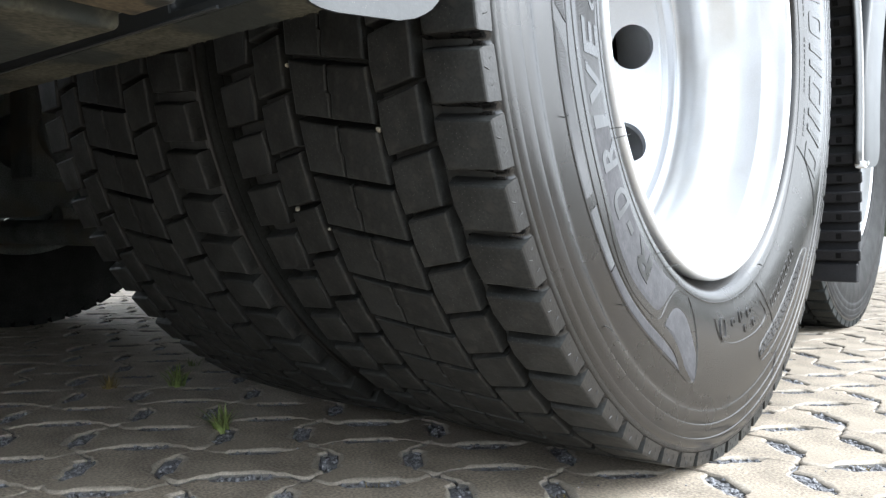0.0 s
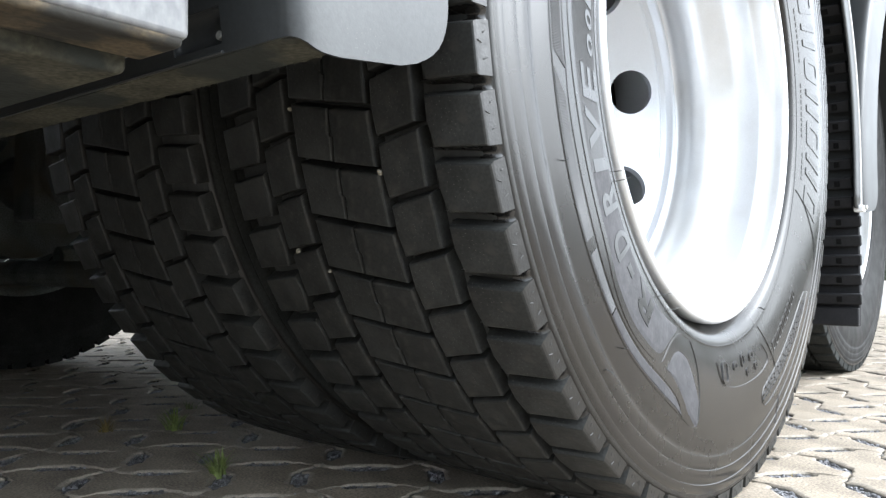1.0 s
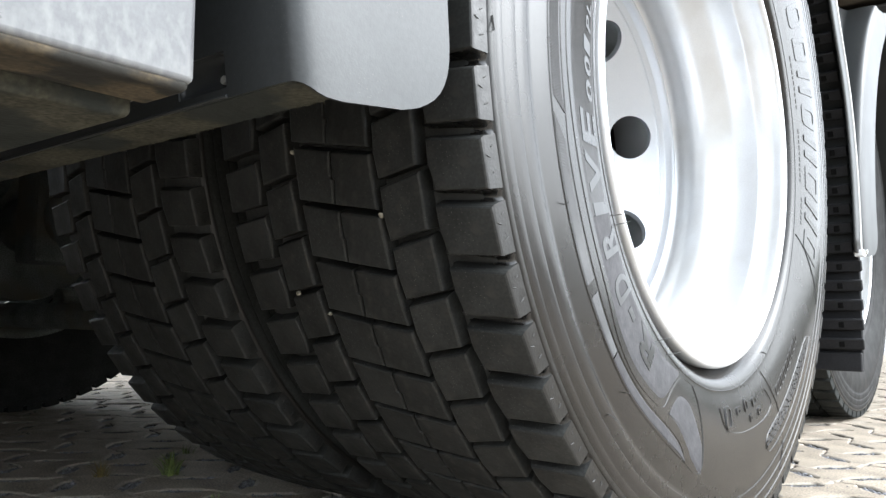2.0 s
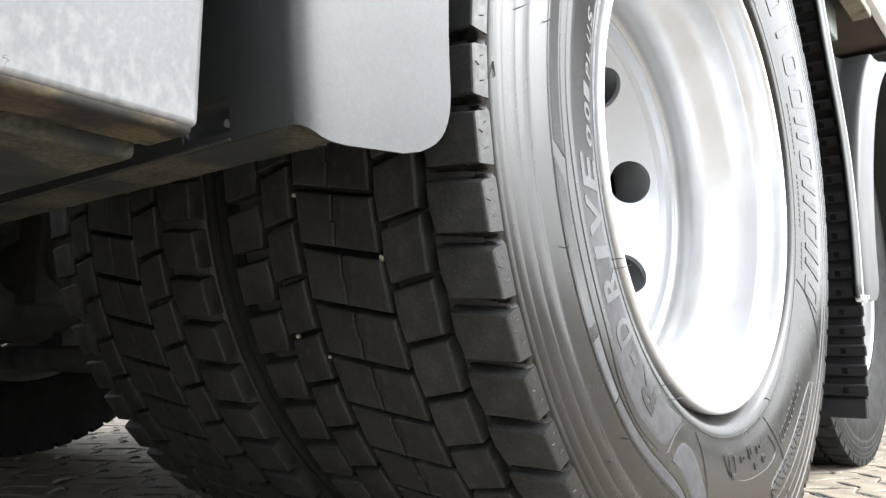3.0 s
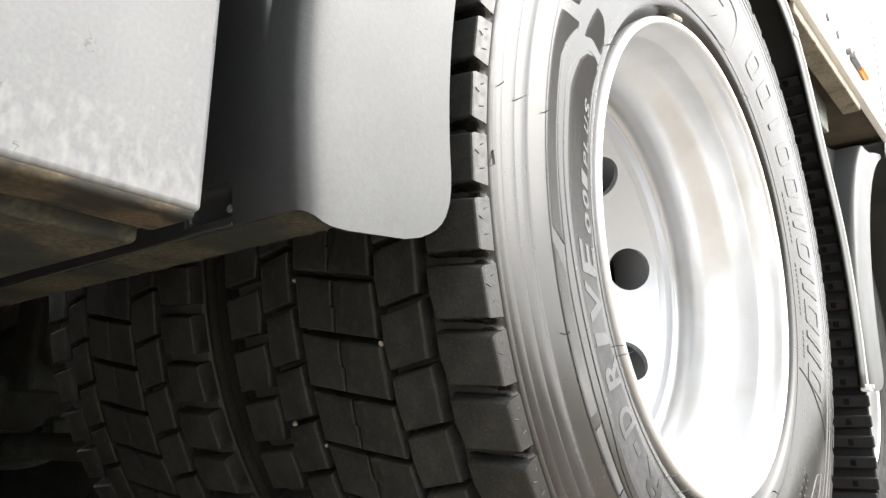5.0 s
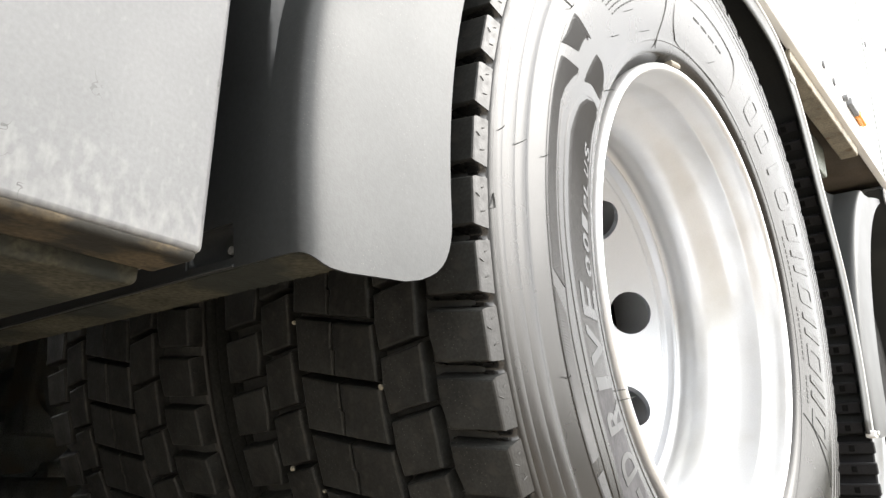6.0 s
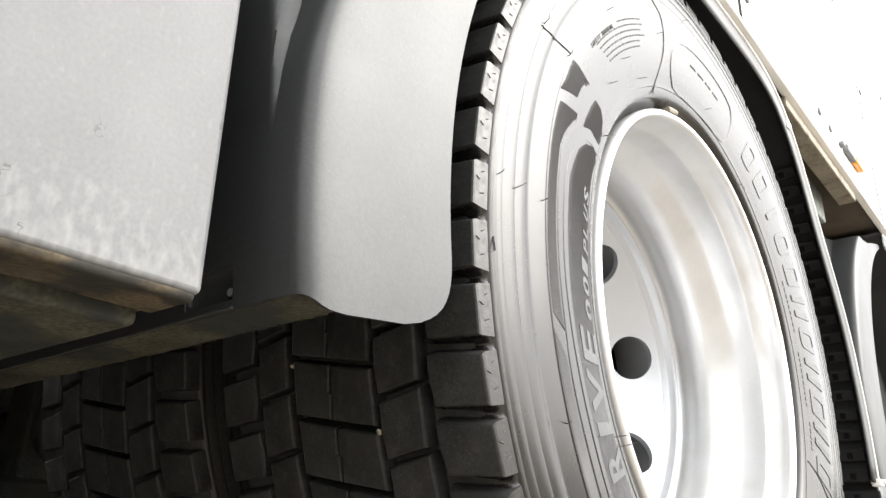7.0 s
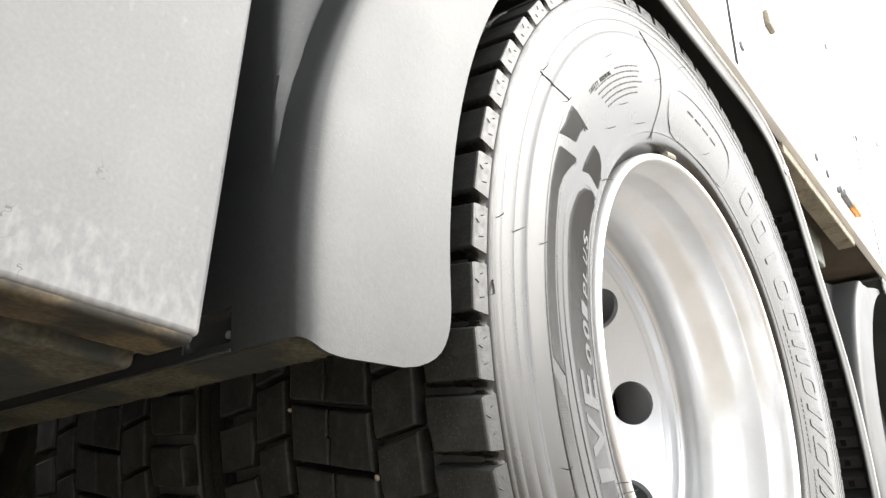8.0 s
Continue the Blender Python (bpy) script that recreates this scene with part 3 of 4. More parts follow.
def sidewall_work(tyre):
    H = "finely hatched dark panel moulded on the sidewall"
    band("hatched_panel", [(22.6, .3985, .3992), (25.3, .369, .3994), (28.3, .3672, .3997), (30.1, .3640, .3998), (31.1, .3620, .3635)], HATCH, .0004, tyre, H, hatch=6)
    band("hatched_panel", [(22.8, .3655, .3668), (21.8, .3632, .3830), (20.8, .3655, .3994), (17, .3776, .3996), (14.2, .3828, .3997), (10, .3828, .3999), (0, .3828, .4005), (-8.6, .3818, .4004), (-10.6, .3812, .3822)],
         HATCH, .0004, tyre, H, hatch=6)
    band("hatched_panel", [(-10.5, .3985, .4006), (-13.6, .384, .4008), (-16.3, .383, .4010), (-24.5, .382, .4010), (-30.6, .3833, .401)], HATCH, .0004, tyre, H, hatch=6)
    band("hatched_panel", [(-32.3, .384, .400), (-36.4, .3856, .3992), (-41, .3872, .3992)], HATCH, .0004, tyre, H, hatch=6)
    band("hatched_panel", [(23.1, .348, .351), (24.9, .334, .3530), (25.7, .3105, .3543), (28.9, .3090, .3520), (31.5, .316, .348), (31.9, .330, .333)], HATCH, .0004, tyre, H, hatch=6)
    band("hatched_panel", [(23, .3128, .3270), (22.2, .3105, .3330), (20.9, .3095, .3442), (17.8, .3092, .3573), (15.3, .3092, .3633), (11.6, .3094, .3690), (4.5, .3096, .3696), (-3.1, .310, .3701), (-10.2, .311, .3680), (-16, .313, .3664), (-24, .316, .3655)],
         HATCH, .0003, tyre, H, hatch=6)
    S = "matt panel moulded on the sidewall"
    band("matt_panel", [(-24.05, .313, .3655), (-34, .313, .3680), (-40, .313, .3790), (-46.6, .313, .3812), (-52.3, .313, .3760), (-57.4, .313, .3695), (-58.8, .313, .3524), (-60.6, .313, .3364), (-63.5, .313, .3190)], MATTE, .0004, tyre, S)
    band("matt_panel", [(-41.2, .3874, .3992), (-46.9, .3862, .3990), (-51, .3845, .3968), (-58.7, .3792, .3942), (-65, .3832, .3946), (-67, .3950, .3972)], MATTE, .0005, tyre, S)
    band("matt_panel", [(-59.9, .3670, .3684), (-61, .3488, .3700), (-63.6, .3329, .3736), (-67.1, .3300, .3841), (-68.6, .3295, .3950), (-69.3, .3330, .4009), (-71.5, .3462, .4030), (-73.4, .3660, .4050)], MATTE, .0005, tyre, S)
    ridge_line("moulded_line", [(30, .365), (29.6, .400), (20, .4005), (0, .4005), (-20, .4008), (-40, .4000), (-47, .4000), (-55, .3956), (-65.6, .3956), (-73.4, .4062), (-74.3, .369), (-72.9, .334), (-70.4, .316)], .0012, .0008, SIDE, tyre)
    ridge_line("moulded_line", [(22.9, .3652), (21.1, .3625), (17, .3764), (14.2, .3815), (0, .3816), (-10.8, .3800), (-14, .3825), (-24, .3808), (-31, .3822), (-37, .3852), (-42.2, .3868), (-51, .3838), (-58.7, .3785), (-65, .3825), (-67.3, .398)], .0011, .0006, SIDE, tyre)
    ridge_line("moulded_line", [(23.3, .312), (22.9, .3285), (20.9, .3454), (17.8, .3586), (15.3, .3646), (11.6, .3704), (4.5, .3709), (-3.1, .3713), (-10.2, .3692), (-16, .3677), (-24, .3668), (-34, .3687), (-40, .3798), (-46.6, .3822), (-52.3, .3768), (-57.7, .3704), (-59.0, .3524), (-60.8, .336), (-64.5, .3165), (-69.5, .3150)],
               .0011, .0006, SIDE, tyre)
    for word in TYRE_WORDS:
        for c, d0, d1, r0, r1 in word:
            letter(c, d0, d1, r0, r1, .24, RAISED, tyre, .0008)
    for k, wide in enumerate((.038, .038, .015, .038, .038, .034, .036, .034, .040, .038, .034)):         # the maker's name as plain slanted blocks
        if wide < .02 or k in (5, 7, 9):
            for u in ((0,) if wide < .02 else (-.0125, .0125)):
                bar_block("raised_mark", 120 + 8.0 * k + math.degrees(u / .366), .366, .012, .052, .25, SIDE, tyre, lift=.0011)
        else:
            frame_block("raised_mark", 120 + 8.0 * k, .366, wide, .052, .25, SIDE, tyre, lift=.0008, line=.0095, square=.2 if k % 3 else .4)
    # small print: rows of plain bars
    for k, c in enumerate("SAFETY WARNING"):
        if c != " ":
            d = 37.6 + k * .80
            letter(c, d, d + .62, .3815, .3860, .1, GROOVE, tyre, .0004, .0)
    for row in range(6):
        r = .386 - .0062 * row
        d = 39 + row * 0.8 if row else 51
        while d < 62 - row * 0.6:
            w = random.uniform(0.8, 2.6)
            band("print_bar", [(d, r - .0011, r + .0011), (d + w, r - .0011, r + .0011)], GROOVE, .0004, tyre)
            d += w + 0.5
    for row, (r, a, b) in enumerate(((.398, -138, -106), (.3925, -136, -107), (.387, -134, -108))):
        d = a
        while d < b:
            w = random.uniform(0.7, 2.2)
            band("print_bar", [(d, r - .0016, r + .0016), (d + w, r - .0016, r + .0016)], SIDE, .0010, tyre)
            d += w + 0.4
    ridge_line("moulded_line", [(-141, .405), (-138, .380), (-108, .382), (-105, .388), (-104.5, .400), (-107, .412), (-138, .406), (-141, .405)], .0016, .001, SIDE, tyre)
    ridge_line("moulded_line", [(-83.5, .328), (-84.2, .3405), (-85.6, .353), (-92, .3585), (-99, .3616), (-108, .3658), (-112.2, .3606), (-110.1, .337)], .0016, .001, SIDE, tyre)
    for d, r, w, h in ((-87.5, .339, .020, .026), (-93.5, .335, .014, .010), (-98.0, .333, .012, .016), (-103, .336, .016, .012), (-99.5, .350, .010, .010), (-104.5, .351, .012, .010)):
        frame_block("raised_mark", d, r, w, h, 0.1, SIDE, tyre, line=.004)
    for k in range(9):
        frame_block("raised_mark", -134 + 2.2 * k, .358, .011, .014, 0.2, SIDE, tyre, lift=.0006, line=.003)
    ridge_line("moulded_line", [(27.5, .445), (30, .401)], .0012, .001, GROOVE, tyre)
    ridge_line("moulded_line", [(68.3, .437), (72, .415), (73.4, .396), (72, .355), (68.1, .327), (63.3, .300)], .0011, .0009, GROOVE, tyre)
    ridge_line("moulded_line", [(-150, .415), (-153, .395), (-158, .345), (-160, .315)], .0014, .001, GROOVE, tyre)
    ridge_line("moulded_line", [(76, .316), (74.5, .335), (77, .372), (84, .388), (106, .393), (109, .37), (108, .32), (104, .310), (80, .309), (76, .316)], .0014, .001, SIDE, tyre)
    for k in range(4):
        band("print_bar", [(86 + k * 4, .362, .366), (88.8 + k * 4, .362, .366)], GROOVE, .0005, tyre)
    ridge_line("raised_mark", [(-3.9, .4708), (-3.7, .4655), (-2.4, .4668), (-3.9, .4708)], .0009, .0012, GROOVE, tyre)
    ridge_line("moulded_line", [(-111.3, .316), (-113.1, .342), (-114.2, .367), (-114.3, .388)], .0012, .0009, SIDE, tyre)
    ridge_line("moulded_line", [(-114.2, .424), (-112.4, .439), (-110.7, .450)], .0012, .0009, SIDE, tyre)
    ridge_line("moulded_line", [(-116.2, .302), (-118.3, .312)], .0010, .0009, GROOVE, tyre)
    for r, a, b in ((.3265, 152, 166), (.3255, 171, 185), (.3290, 189, 196)):
        d = a
        while d < b:
            w = random.uniform(.7, 1.3)
            band("print_bar", [(d, r - .003, r + .003), (d + w, r - .003, r + .003)], SIDE, .0007, tyre)
            d += w + .5
    # rubber vent hairs
    # (degrees, radius, and the tip's shift in both), the tips stand off the wall
    for d, r, dd, dr in ((-28.6, .306, -.9, -.019), (-26.8, .307, -.5, -.008), (-53.6, .310, -3.0, -.015), (-57.7, .312, -4.0, -.0155), (3.4, .444, 1.2, -.011), (4.4, .404, .5, -.002), (30.5, .307, 1.3, -.0067),
                         (29.2, .402, .4, .004), (28.4, .442, .9, .003), (49.6, .401, .8, .001), (50.3, .347, 1.0, -.001), (40.8, .336, .9, -.002), (57.6, .320, 1.4, -.0016), (69.9, .375, 1.5, .002),
                         (29.1, .311, 1.9, -.008), (85.7, .432, .8, -.001), (-46.4, .402, .5, .003), (-44.9, .433, -.9, .002), (-20.6, .403, .5, .002), (4.1, .461, .3, .001), (120, .305, 1.5, -.006), (96, .330, .8, .003)):
        a, c = on_wheel(side_x(max(r, .309)) - .0008, r, d), on_wheel(side_x(max(r, .309)) + .005, r + dr, d + dd)
        b = (a + c) / 2 + Vector((.0025, 0, 0))
        bm = rod(a, b, .00045, 6, .0004)
        part("vent_hair", rod(b, c, .0004, 6, .0002, bm), GROOVE, tyre)


sidewall_work(front_tyre)


def pebble(parent, x, r, deg, size):
    bm = bmesh.new()
    bmesh.ops.create_icosphere(bm, subdivisions=2, radius=size)
    for v in bm.verts:
        v.co *= 1 + .5 * noise.noise(v.co * 300 + Vector((deg, x * 90, 0)))
    bmesh.ops.transform(bm, matrix=Matrix.Translation(on_wheel(x, r, deg)), verts=bm.verts)
    part("pebble", bm, PEBBLE, parent, "small beige stone wedged in the tread", True)


for x, deg, size in ((-.2150, -25.2, .0024), (-.0945, -17.9, .0026), (-.1830, -11.0, .0022), (-.1840, -27.5, .0016)):
    pebble(front_tyre, x, .489, deg, size)
# a clip-on balance weight on the rim
bw = thing("balance_weight", (0, 0, ZC), "small grey clip-on balance weight on the rim", "weight")
verts, faces = [], []
for i in range(8):
    d = 73.0 + i * .75
    for x, r in ((-.008, .2838), (.0005, .2838), (.0018, .2862), (.0005, .2900), (-.008, .2890)):
        verts.append(on_wheel(x, r, d))
for i in range(7):
    for j in range(5):
        q, p = i * 5 + j, i * 5 + (j + 1) % 5
        faces.append((q, p, p + 5, q + 5))
faces += [(0, 1, 2, 3, 4), (39, 38, 37, 36, 35)]
put("weight", mesh_of("weight", verts, faces, BEIGE), bw)


# ---- mudguards ----
def quarter_guard(y, label):
    """The front quarter guard: an outer skirt round the tyre's edge, a rounded ridge, a front panel with a crease and a turned-in lower lip."""
    g = thing("mudguard", (0, y, ZC), label, "mudguard", "front mudguards")
    z0 = 0.382 - ZC
    cols = [(.0103, .5203), (.0103, .5206), (.0103, .5212), (.0103, .5222), (.0103, .5236), (.0103, .5256), (.0102, .529), (.0102, .5335), (.0101, .540), (.0101, .547), (.0100, .556), (.0098, .570), (.0096, .585), (.0094, .598), (.0092, .608),
            (.0089, .616), (.0085, .622), (.0079, .6275), (.0072, .6320), (.0062, .6358), (.0048, .6385), (.0028, .6402), (.0002, .6411), (-.004, .6416), (-.010, .6418), (-.015, .6419)] + [(-.0180 - .0015 * k, .642) for k in range(22)] + [(-.0520 - .003 * k, .642) for k in range(10)] + [(-.083, .642), (-.090, .642), (-.1000, .642), (-.12, .642), (-.22, .642), (-.36, .642), (-.50, .642), (-.62, .642)]
    n = 44
    verts, faces = [], []
    steps = sorted([(i / n) ** 1.25 for i in range(n + 1)] + [.0406])
    n += 1
    for t in steps:
        for x, r in cols:
            zb = z0 + float(np.interp(r, (.5203, .5206, .5212, .5222, .5236, .5256, .529, .5335, .540, .547, .556, .570, .618, .630, .641), (.052, .0470, .0420, .0368, .0320, .0270, .0210, .0156, .0102, .0062, .0021, -.0018, -.0072, -.0066, 0)))
            a0 = math.degrees(math.asin(zb / r))
            a1 = 68 if r < .53 else 68 - 19 * min((r - .53) / .1, 1)
            d = a0 + (a1 - a0) * t
            x0 = -.0237 - .0016 * max(d - 6, 0)
            half = .0014 + .0010 * max(d - 5, 0)
            h, low = .0014 * max(d, 0), .0009 * max(d - 4, 0) * min(max((r - .53) / .08, 0), 1)
            k = min(max((x0 + half - x) / (2 * half), 0), 1)
            k = k * k * (3 - 2 * k)
            verts.append(on_wheel(x, r + h * k - low * (1 - k), d))
    m = len(cols)
    for i in range(n):
        for j in range(m - 1):
            q = i * m + j
            if not (.008 < steps[i] < .0405 and -.1001 < cols[j + 1][0] and cols[j][0] < -.0515):      # a hole for the bolt pocket
                faces.append((q, q + 1, q + m + 1, q + m))
    shell = put("shell", mesh_of("shell", verts, faces, GUARD, True), g, "black plastic, satin sheen on the outer skirt")
    mod = shell.modifiers.new("thickness", "SOLIDIFY")
    mod.thickness, mod.offset = 0.0022, -1
    shell.modifiers.new("crisp_edges", "EDGE_SPLIT").split_angle = radians(40)
    # small dark chips in the skirt
    for yy, zz, w in ((-.6142, .5056, .0015), (-.5792, .4842, .0009), (-.5427, .5267, .0009), (-.5547, .5716, .0010), (-.5888, .4133, .0013), (-.5713, .4156, .0009), (-.5592, .3994, .0010)):
        bm = bmesh.new()
        bmesh.ops.create_icosphere(bm, subdivisions=1, radius=w, matrix=Matrix.LocRotScale((.0094, yy, zz - ZC), None, (.35, 1, .7)))
        part("chip", bm, BLACK, g)
    # the turned-in lower lip, dusty and frayed
    verts, faces = [], []
    lip = [(.0085, .6225), (.0072, .6325), (.0048, .6390), (.0002, .6416), (-.0080, .6424), (-.018, .6426), (-.05, .6428), (-.12, .6435), (-.30, .6435), (-.62, .6435)]
    pts = []
    for (xa, ra), (xb, rb) in zip(lip, lip[1:]):
        k = max(1, int((xa - xb) / .0025))
        pts += [(xa + (xb - xa) * i / k, ra + (rb - ra) * i / k) for i in range(k)]
    pts.append(lip[-1])
    for x, r in pts:
        yf = -math.sqrt(r * r - z0 * z0)
        back = -.5985 + .0025 * noise.noise((x * 30, 0, 3)) + random.uniform(-.0009, .0009)
        for yy, z in ((yf + .001, z0 + .004), (yf - .0008, z0 + .0004), (yf + .0006, z0 - .0010), (yf * .55 + back * .45, z0 - .0014), (back, z0 - .0008), (back + .001, z0 + .003)):
            verts.append((x, yy, z))
    for i in range(len(pts) - 1):
        for j in range(5):
            q = i * 6 + j
            faces.append((q, q + 6, q + 7, q + 1))
    put("lower_lip", mesh_of("lower_lip", verts, faces, DIRTY), g, "dusty turned-in lower lip with a frayed edge")
    # frayed plastic whiskers on the lip
    bm = bmesh.new()
    for k in range(330):
        x = random.uniform(-.20, -.012) if k < 270 else random.uniform(-.45, -.2)
        yb = -.5990 + random.uniform(-.003, .001)
        p = Vector((x, yb, z0 - .0008))
        q = p + Vector((random.uniform(-.003, .003), random.uniform(.0003, .0022), random.uniform(-.0018, .0002)))
        v = [bm.verts.new(p + Vector((-.0003, 0, 0))), bm.verts.new(p + Vector((.0003, 0, 0))), bm.verts.new(q)]
        bm.faces.new(v)
    tagged(part("fray", bm, DIRTY, g), "fine frayed plastic whiskers", kind="stuff")
    part("front_bead", rod((-.052, -.6362, z0 + .0006), (-.62, -.6352, z0 + .0006), .0011, 8), GUARD, g, smooth=True)
    # bolt recess
    verts, faces = [], []
    n = 28
    for gx, gz, r in ((.0262, .0126, .6418), (.0250, .0118, .6430), (.0236, .0106, .6428), (.0226, .0098, .6410), (.0218, .0092, .6392), (.004, .002, .6388)):
        for k in range(n):
            a = 2 * math.pi * k / n
            c, s = math.cos(a), math.sin(a)
            c, s = math.copysign(abs(c) ** (.2 if gx > .024 else .36), c), math.copysign(abs(s) ** (.2 if gx > .024 else .36), s)
            verts.append(on_wheel(-.0762 + gx * c, r, -7.93 + math.degrees(gz * s / .642)))
    for j in range(5):
        for k in range(n):
            a, b = j * n + k, j * n + (k + 1) % n
            faces.append((a, b, b + n, a + n))
    faces.append(tuple(range(5 * n, 6 * n)))
    put("bolt_recess", mesh_of("bolt_recess", verts, faces, GUARD, True), g)
    c = on_wheel(-.0590, .6402, -8.35)
    part("bolt", rod(c + Vector((0, .002, 0)), c + Vector((0, -.0012, 0)), .0026, 12), ZINC, g, "small bright bolt head")
    return g


quarter_guard(0, "black plastic front mudguard with a satin outer skirt, close to the tyre")
quarter_guard(AXLE2, "black plastic mudguard of the second axle, sky sheen on its skirt")

# rear guard with its ribbed flap: a profile along the truck, swept across the twin tyres
ARCH = [(-.19, 1.004), (-.075, 1.008), (.083, 1.013), (.241, 1.016), (.345, 1.000), (.412, .955), (.455, .902), (.486, .845), (.520, .779), (.570, .701), (.605, .640), (.630, .540), (.640, .450), (.640, .372)]


def arch_points(step=.02):
    out = []
    for (y0, z0), (y1, z1) in zip(ARCH, ARCH[1:]):
        n = max(1, int(math.hypot(y1 - y0, z1 - z0) / step))
        out += [(y0 + (y1 - y0) * k / n, z0 + (z1 - z0) * k / n) for k in range(n)]
    out.append(ARCH[-1])
    for _ in range(6):
        out = [out[0]] + [tuple((out[i - 1][k] + 2 * out[i][k] + out[i + 1][k]) / 4 for k in (0, 1)) for i in range(1, len(out) - 1)] + [out[-1]]
    return out


def rear_guard(y, label, ribs=True):
    g = thing("rear_mudguard", (0, y, 0), label, "mudguard", "rear mudguards")
    line = arch_points()
    verts, faces = [], []
    sect = [(.0195, -.030), (.0200, -.016), (.0215, -.005), (.0215, .006), (.017, .010), (.004, .011), (-.02, .010), (-.30, .010), (-.62, .010)]
    m = len(sect)
    for i, (a, b) in enumerate(line):
        p, q = line[max(i - 1, 0)], line[min(i + 1, len(line) - 1)]
        t = Vector((0, q[0] - p[0], q[1] - p[1])).normalized()
        nrm = Vector((0, -t.z, t.y))
        nrm = nrm if nrm.z > 0 or nrm.y > 0.5 else -nrm
        for x, o in sect:
            verts.append(Vector((x, a, b)) + nrm * o)
    for i in range(len(line) - 1):
        for j in range(m - 1):
            q = i * m + j
            faces.append((q, q + m, q + m + 1, q + 1))
    shell = put("shell", mesh_of("shell", verts, faces, GUARD, True), g, "black plastic arch with a bright rolled edge")
    mod = shell.modifiers.new("thickness", "SOLIDIFY")
    mod.thickness, mod.offset = 0.003, 0
    # a bead along the outer edge, much paler than the shell
    bead_v, bead_f = [], []
    for i, (a, b) in enumerate(line):
        p, q = line[max(i - 1, 0)], line[min(i + 1, len(line) - 1)]
        t = Vector((0, q[0] - p[0], q[1] - p[1])).normalized()
        nrm = Vector((0, -t.z, t.y))
        nrm = nrm if nrm.z > 0 or nrm.y > 0.5 else -nrm
        for k in range(8):
            w = 2 * math.pi * k / 8
            bead_v.append(Vector((.0215 + .0035 * math.cos(w), a, b)) + nrm * (.0045 + .0042 * math.sin(w)))
    for i in range(len(line) - 1):
        for k in range(8):
            bead_f.append((i * 8 + k, i * 8 + (k + 1) % 8, i * 8 + 8 + (k + 1) % 8, i * 8 + 8 + k))
    put("edge_trim", mesh_of("edge_trim", bead_v, bead_f, PALE_EDGE, True), g, "pale grey bead along the arch's rolled edge")
    if ribs:
        run, last = 0, line[0]
        pitch = .0345
        nxt = 0
        for i in range(1, len(line)):
            (a0, b0), (a1, b1) = line[i - 1], line[i]
            seg = math.hypot(a1 - a0, b1 - b0)
            while nxt <= run + seg:
                k = (nxt - run) / seg
                a, b = a0 + (a1 - a0) * k, b0 + (b1 - b0) * k
                if a > .44 and b > .38:
                    rib(g, a, b, math.atan2(b1 - b0, a1 - a0))
                nxt += pitch
            run += seg
    return g


def rib(parent, y, z, slope, reach=.012):
    """One slanted spray rib across the flap, with its drain slot."""
    bm = bmesh.new()
    box((-.60, -.0045, -.0098), (reach, .0045, .0098), .0015, 1, bm)
    tilt = Matrix.Rotation(slope + radians(90) + radians(14), 4, "X")
    nrm = Vector((0, math.sin(slope), -math.cos(slope)))
    bmesh.ops.transform(bm, matrix=Matrix.Translation(Vector((0, y, z)) + nrm * .007) @ tilt, verts=bm.verts)
    part("rib", bm, FLAP, parent)
    bm = box((-.0165, -.0056, -.0052), (-.0075, .0056, .0052), .001, 1)
    bmesh.ops.transform(bm, matrix=Matrix.Translation(Vector((0, y, z)) + nrm * .0075) @ tilt, verts=bm.verts)
    part("drain_slot", bm, BLACK, parent)


rear_guard(0, "black plastic rear mudguard over the twin tyres, ribbed inside")
rear_guard(AXLE2, "black plastic rear mudguard of the second axle", False)

flap = thing("mud_flap", (0, .648, 0), "black ribbed anti-spray flap hanging behind the tyre", "mud flap")
part("sheet", box((-.60, .004, .163), (.0185, .010, .385), .002, 1), FLAP, flap)
part("hem", box((-.60, -.006, .163), (.018, .006, .196), .002, 1), FLAP, flap, "plain lower hem")
for k in range(5):
    rib(flap, .0, .212 + .0345 * k, radians(-90), .0235)
clip = thing("fender_clip", (.024, .640, .372), "small pale plastic clip at the guard's end", "clip")
part("clip_body", box((-.010, -.012, -.006), (.006, .010, .006), .002, 2), WHITE, clip)
part("clip_pin", rod((-.012, 0, .002), (.010, 0, .002), .004, 10), ZINC, clip)
joint = thing("fender_joint", (.021, .405, .955), "small pale joint clip on the guard's edge", "clip")
part("clip_body", box((-.006, -.010, -.008), (.004, .010, .008), .002, 2), ZINC, joint)

# ---- box in front of the guard ----
bx = thing("storage_box", (-.0121, -.6821, 0), "weathered grey aluminium storage box with a rusty bottom edge")
bx.matrix_basis = bx.matrix_basis @ Matrix.Rotation(radians(1.2), 4, "Z")
part("body", box((-.527, -.68, .3706), (0, 0, .95), .0035, 3), OXIDE, bx, "scratched dull aluminium", True)
part("rust_strip", box((-.040, -.672, .3666), (-.0016, -.0019, .3735), .0034, 3), RUST, bx, "rusty brown bottom flange", True)
part("bottom_rail", box((-.493, -.672, .3590), (-.040, -.0089, .3709), .0034, 3), DIRTY, bx, "dirty rail under the box", True)
part("bottom_plate", box((-.523, -.672, .3692), (-.0366, -.0051, .3717), .001, 1), DIRTY, bx, "dark dirty bottom plate")

# added out of view: a wide, low block that darkens the ground underneath
far_blocker = thing("far_storage_box", (-2.39, -.6455, 0), "unseen grey block added on the far side to keep light from under the truck")
part("body", box((0, -2.25, .1000), (1.76, 0, .97), .004, 2), GALV, far_blocker)

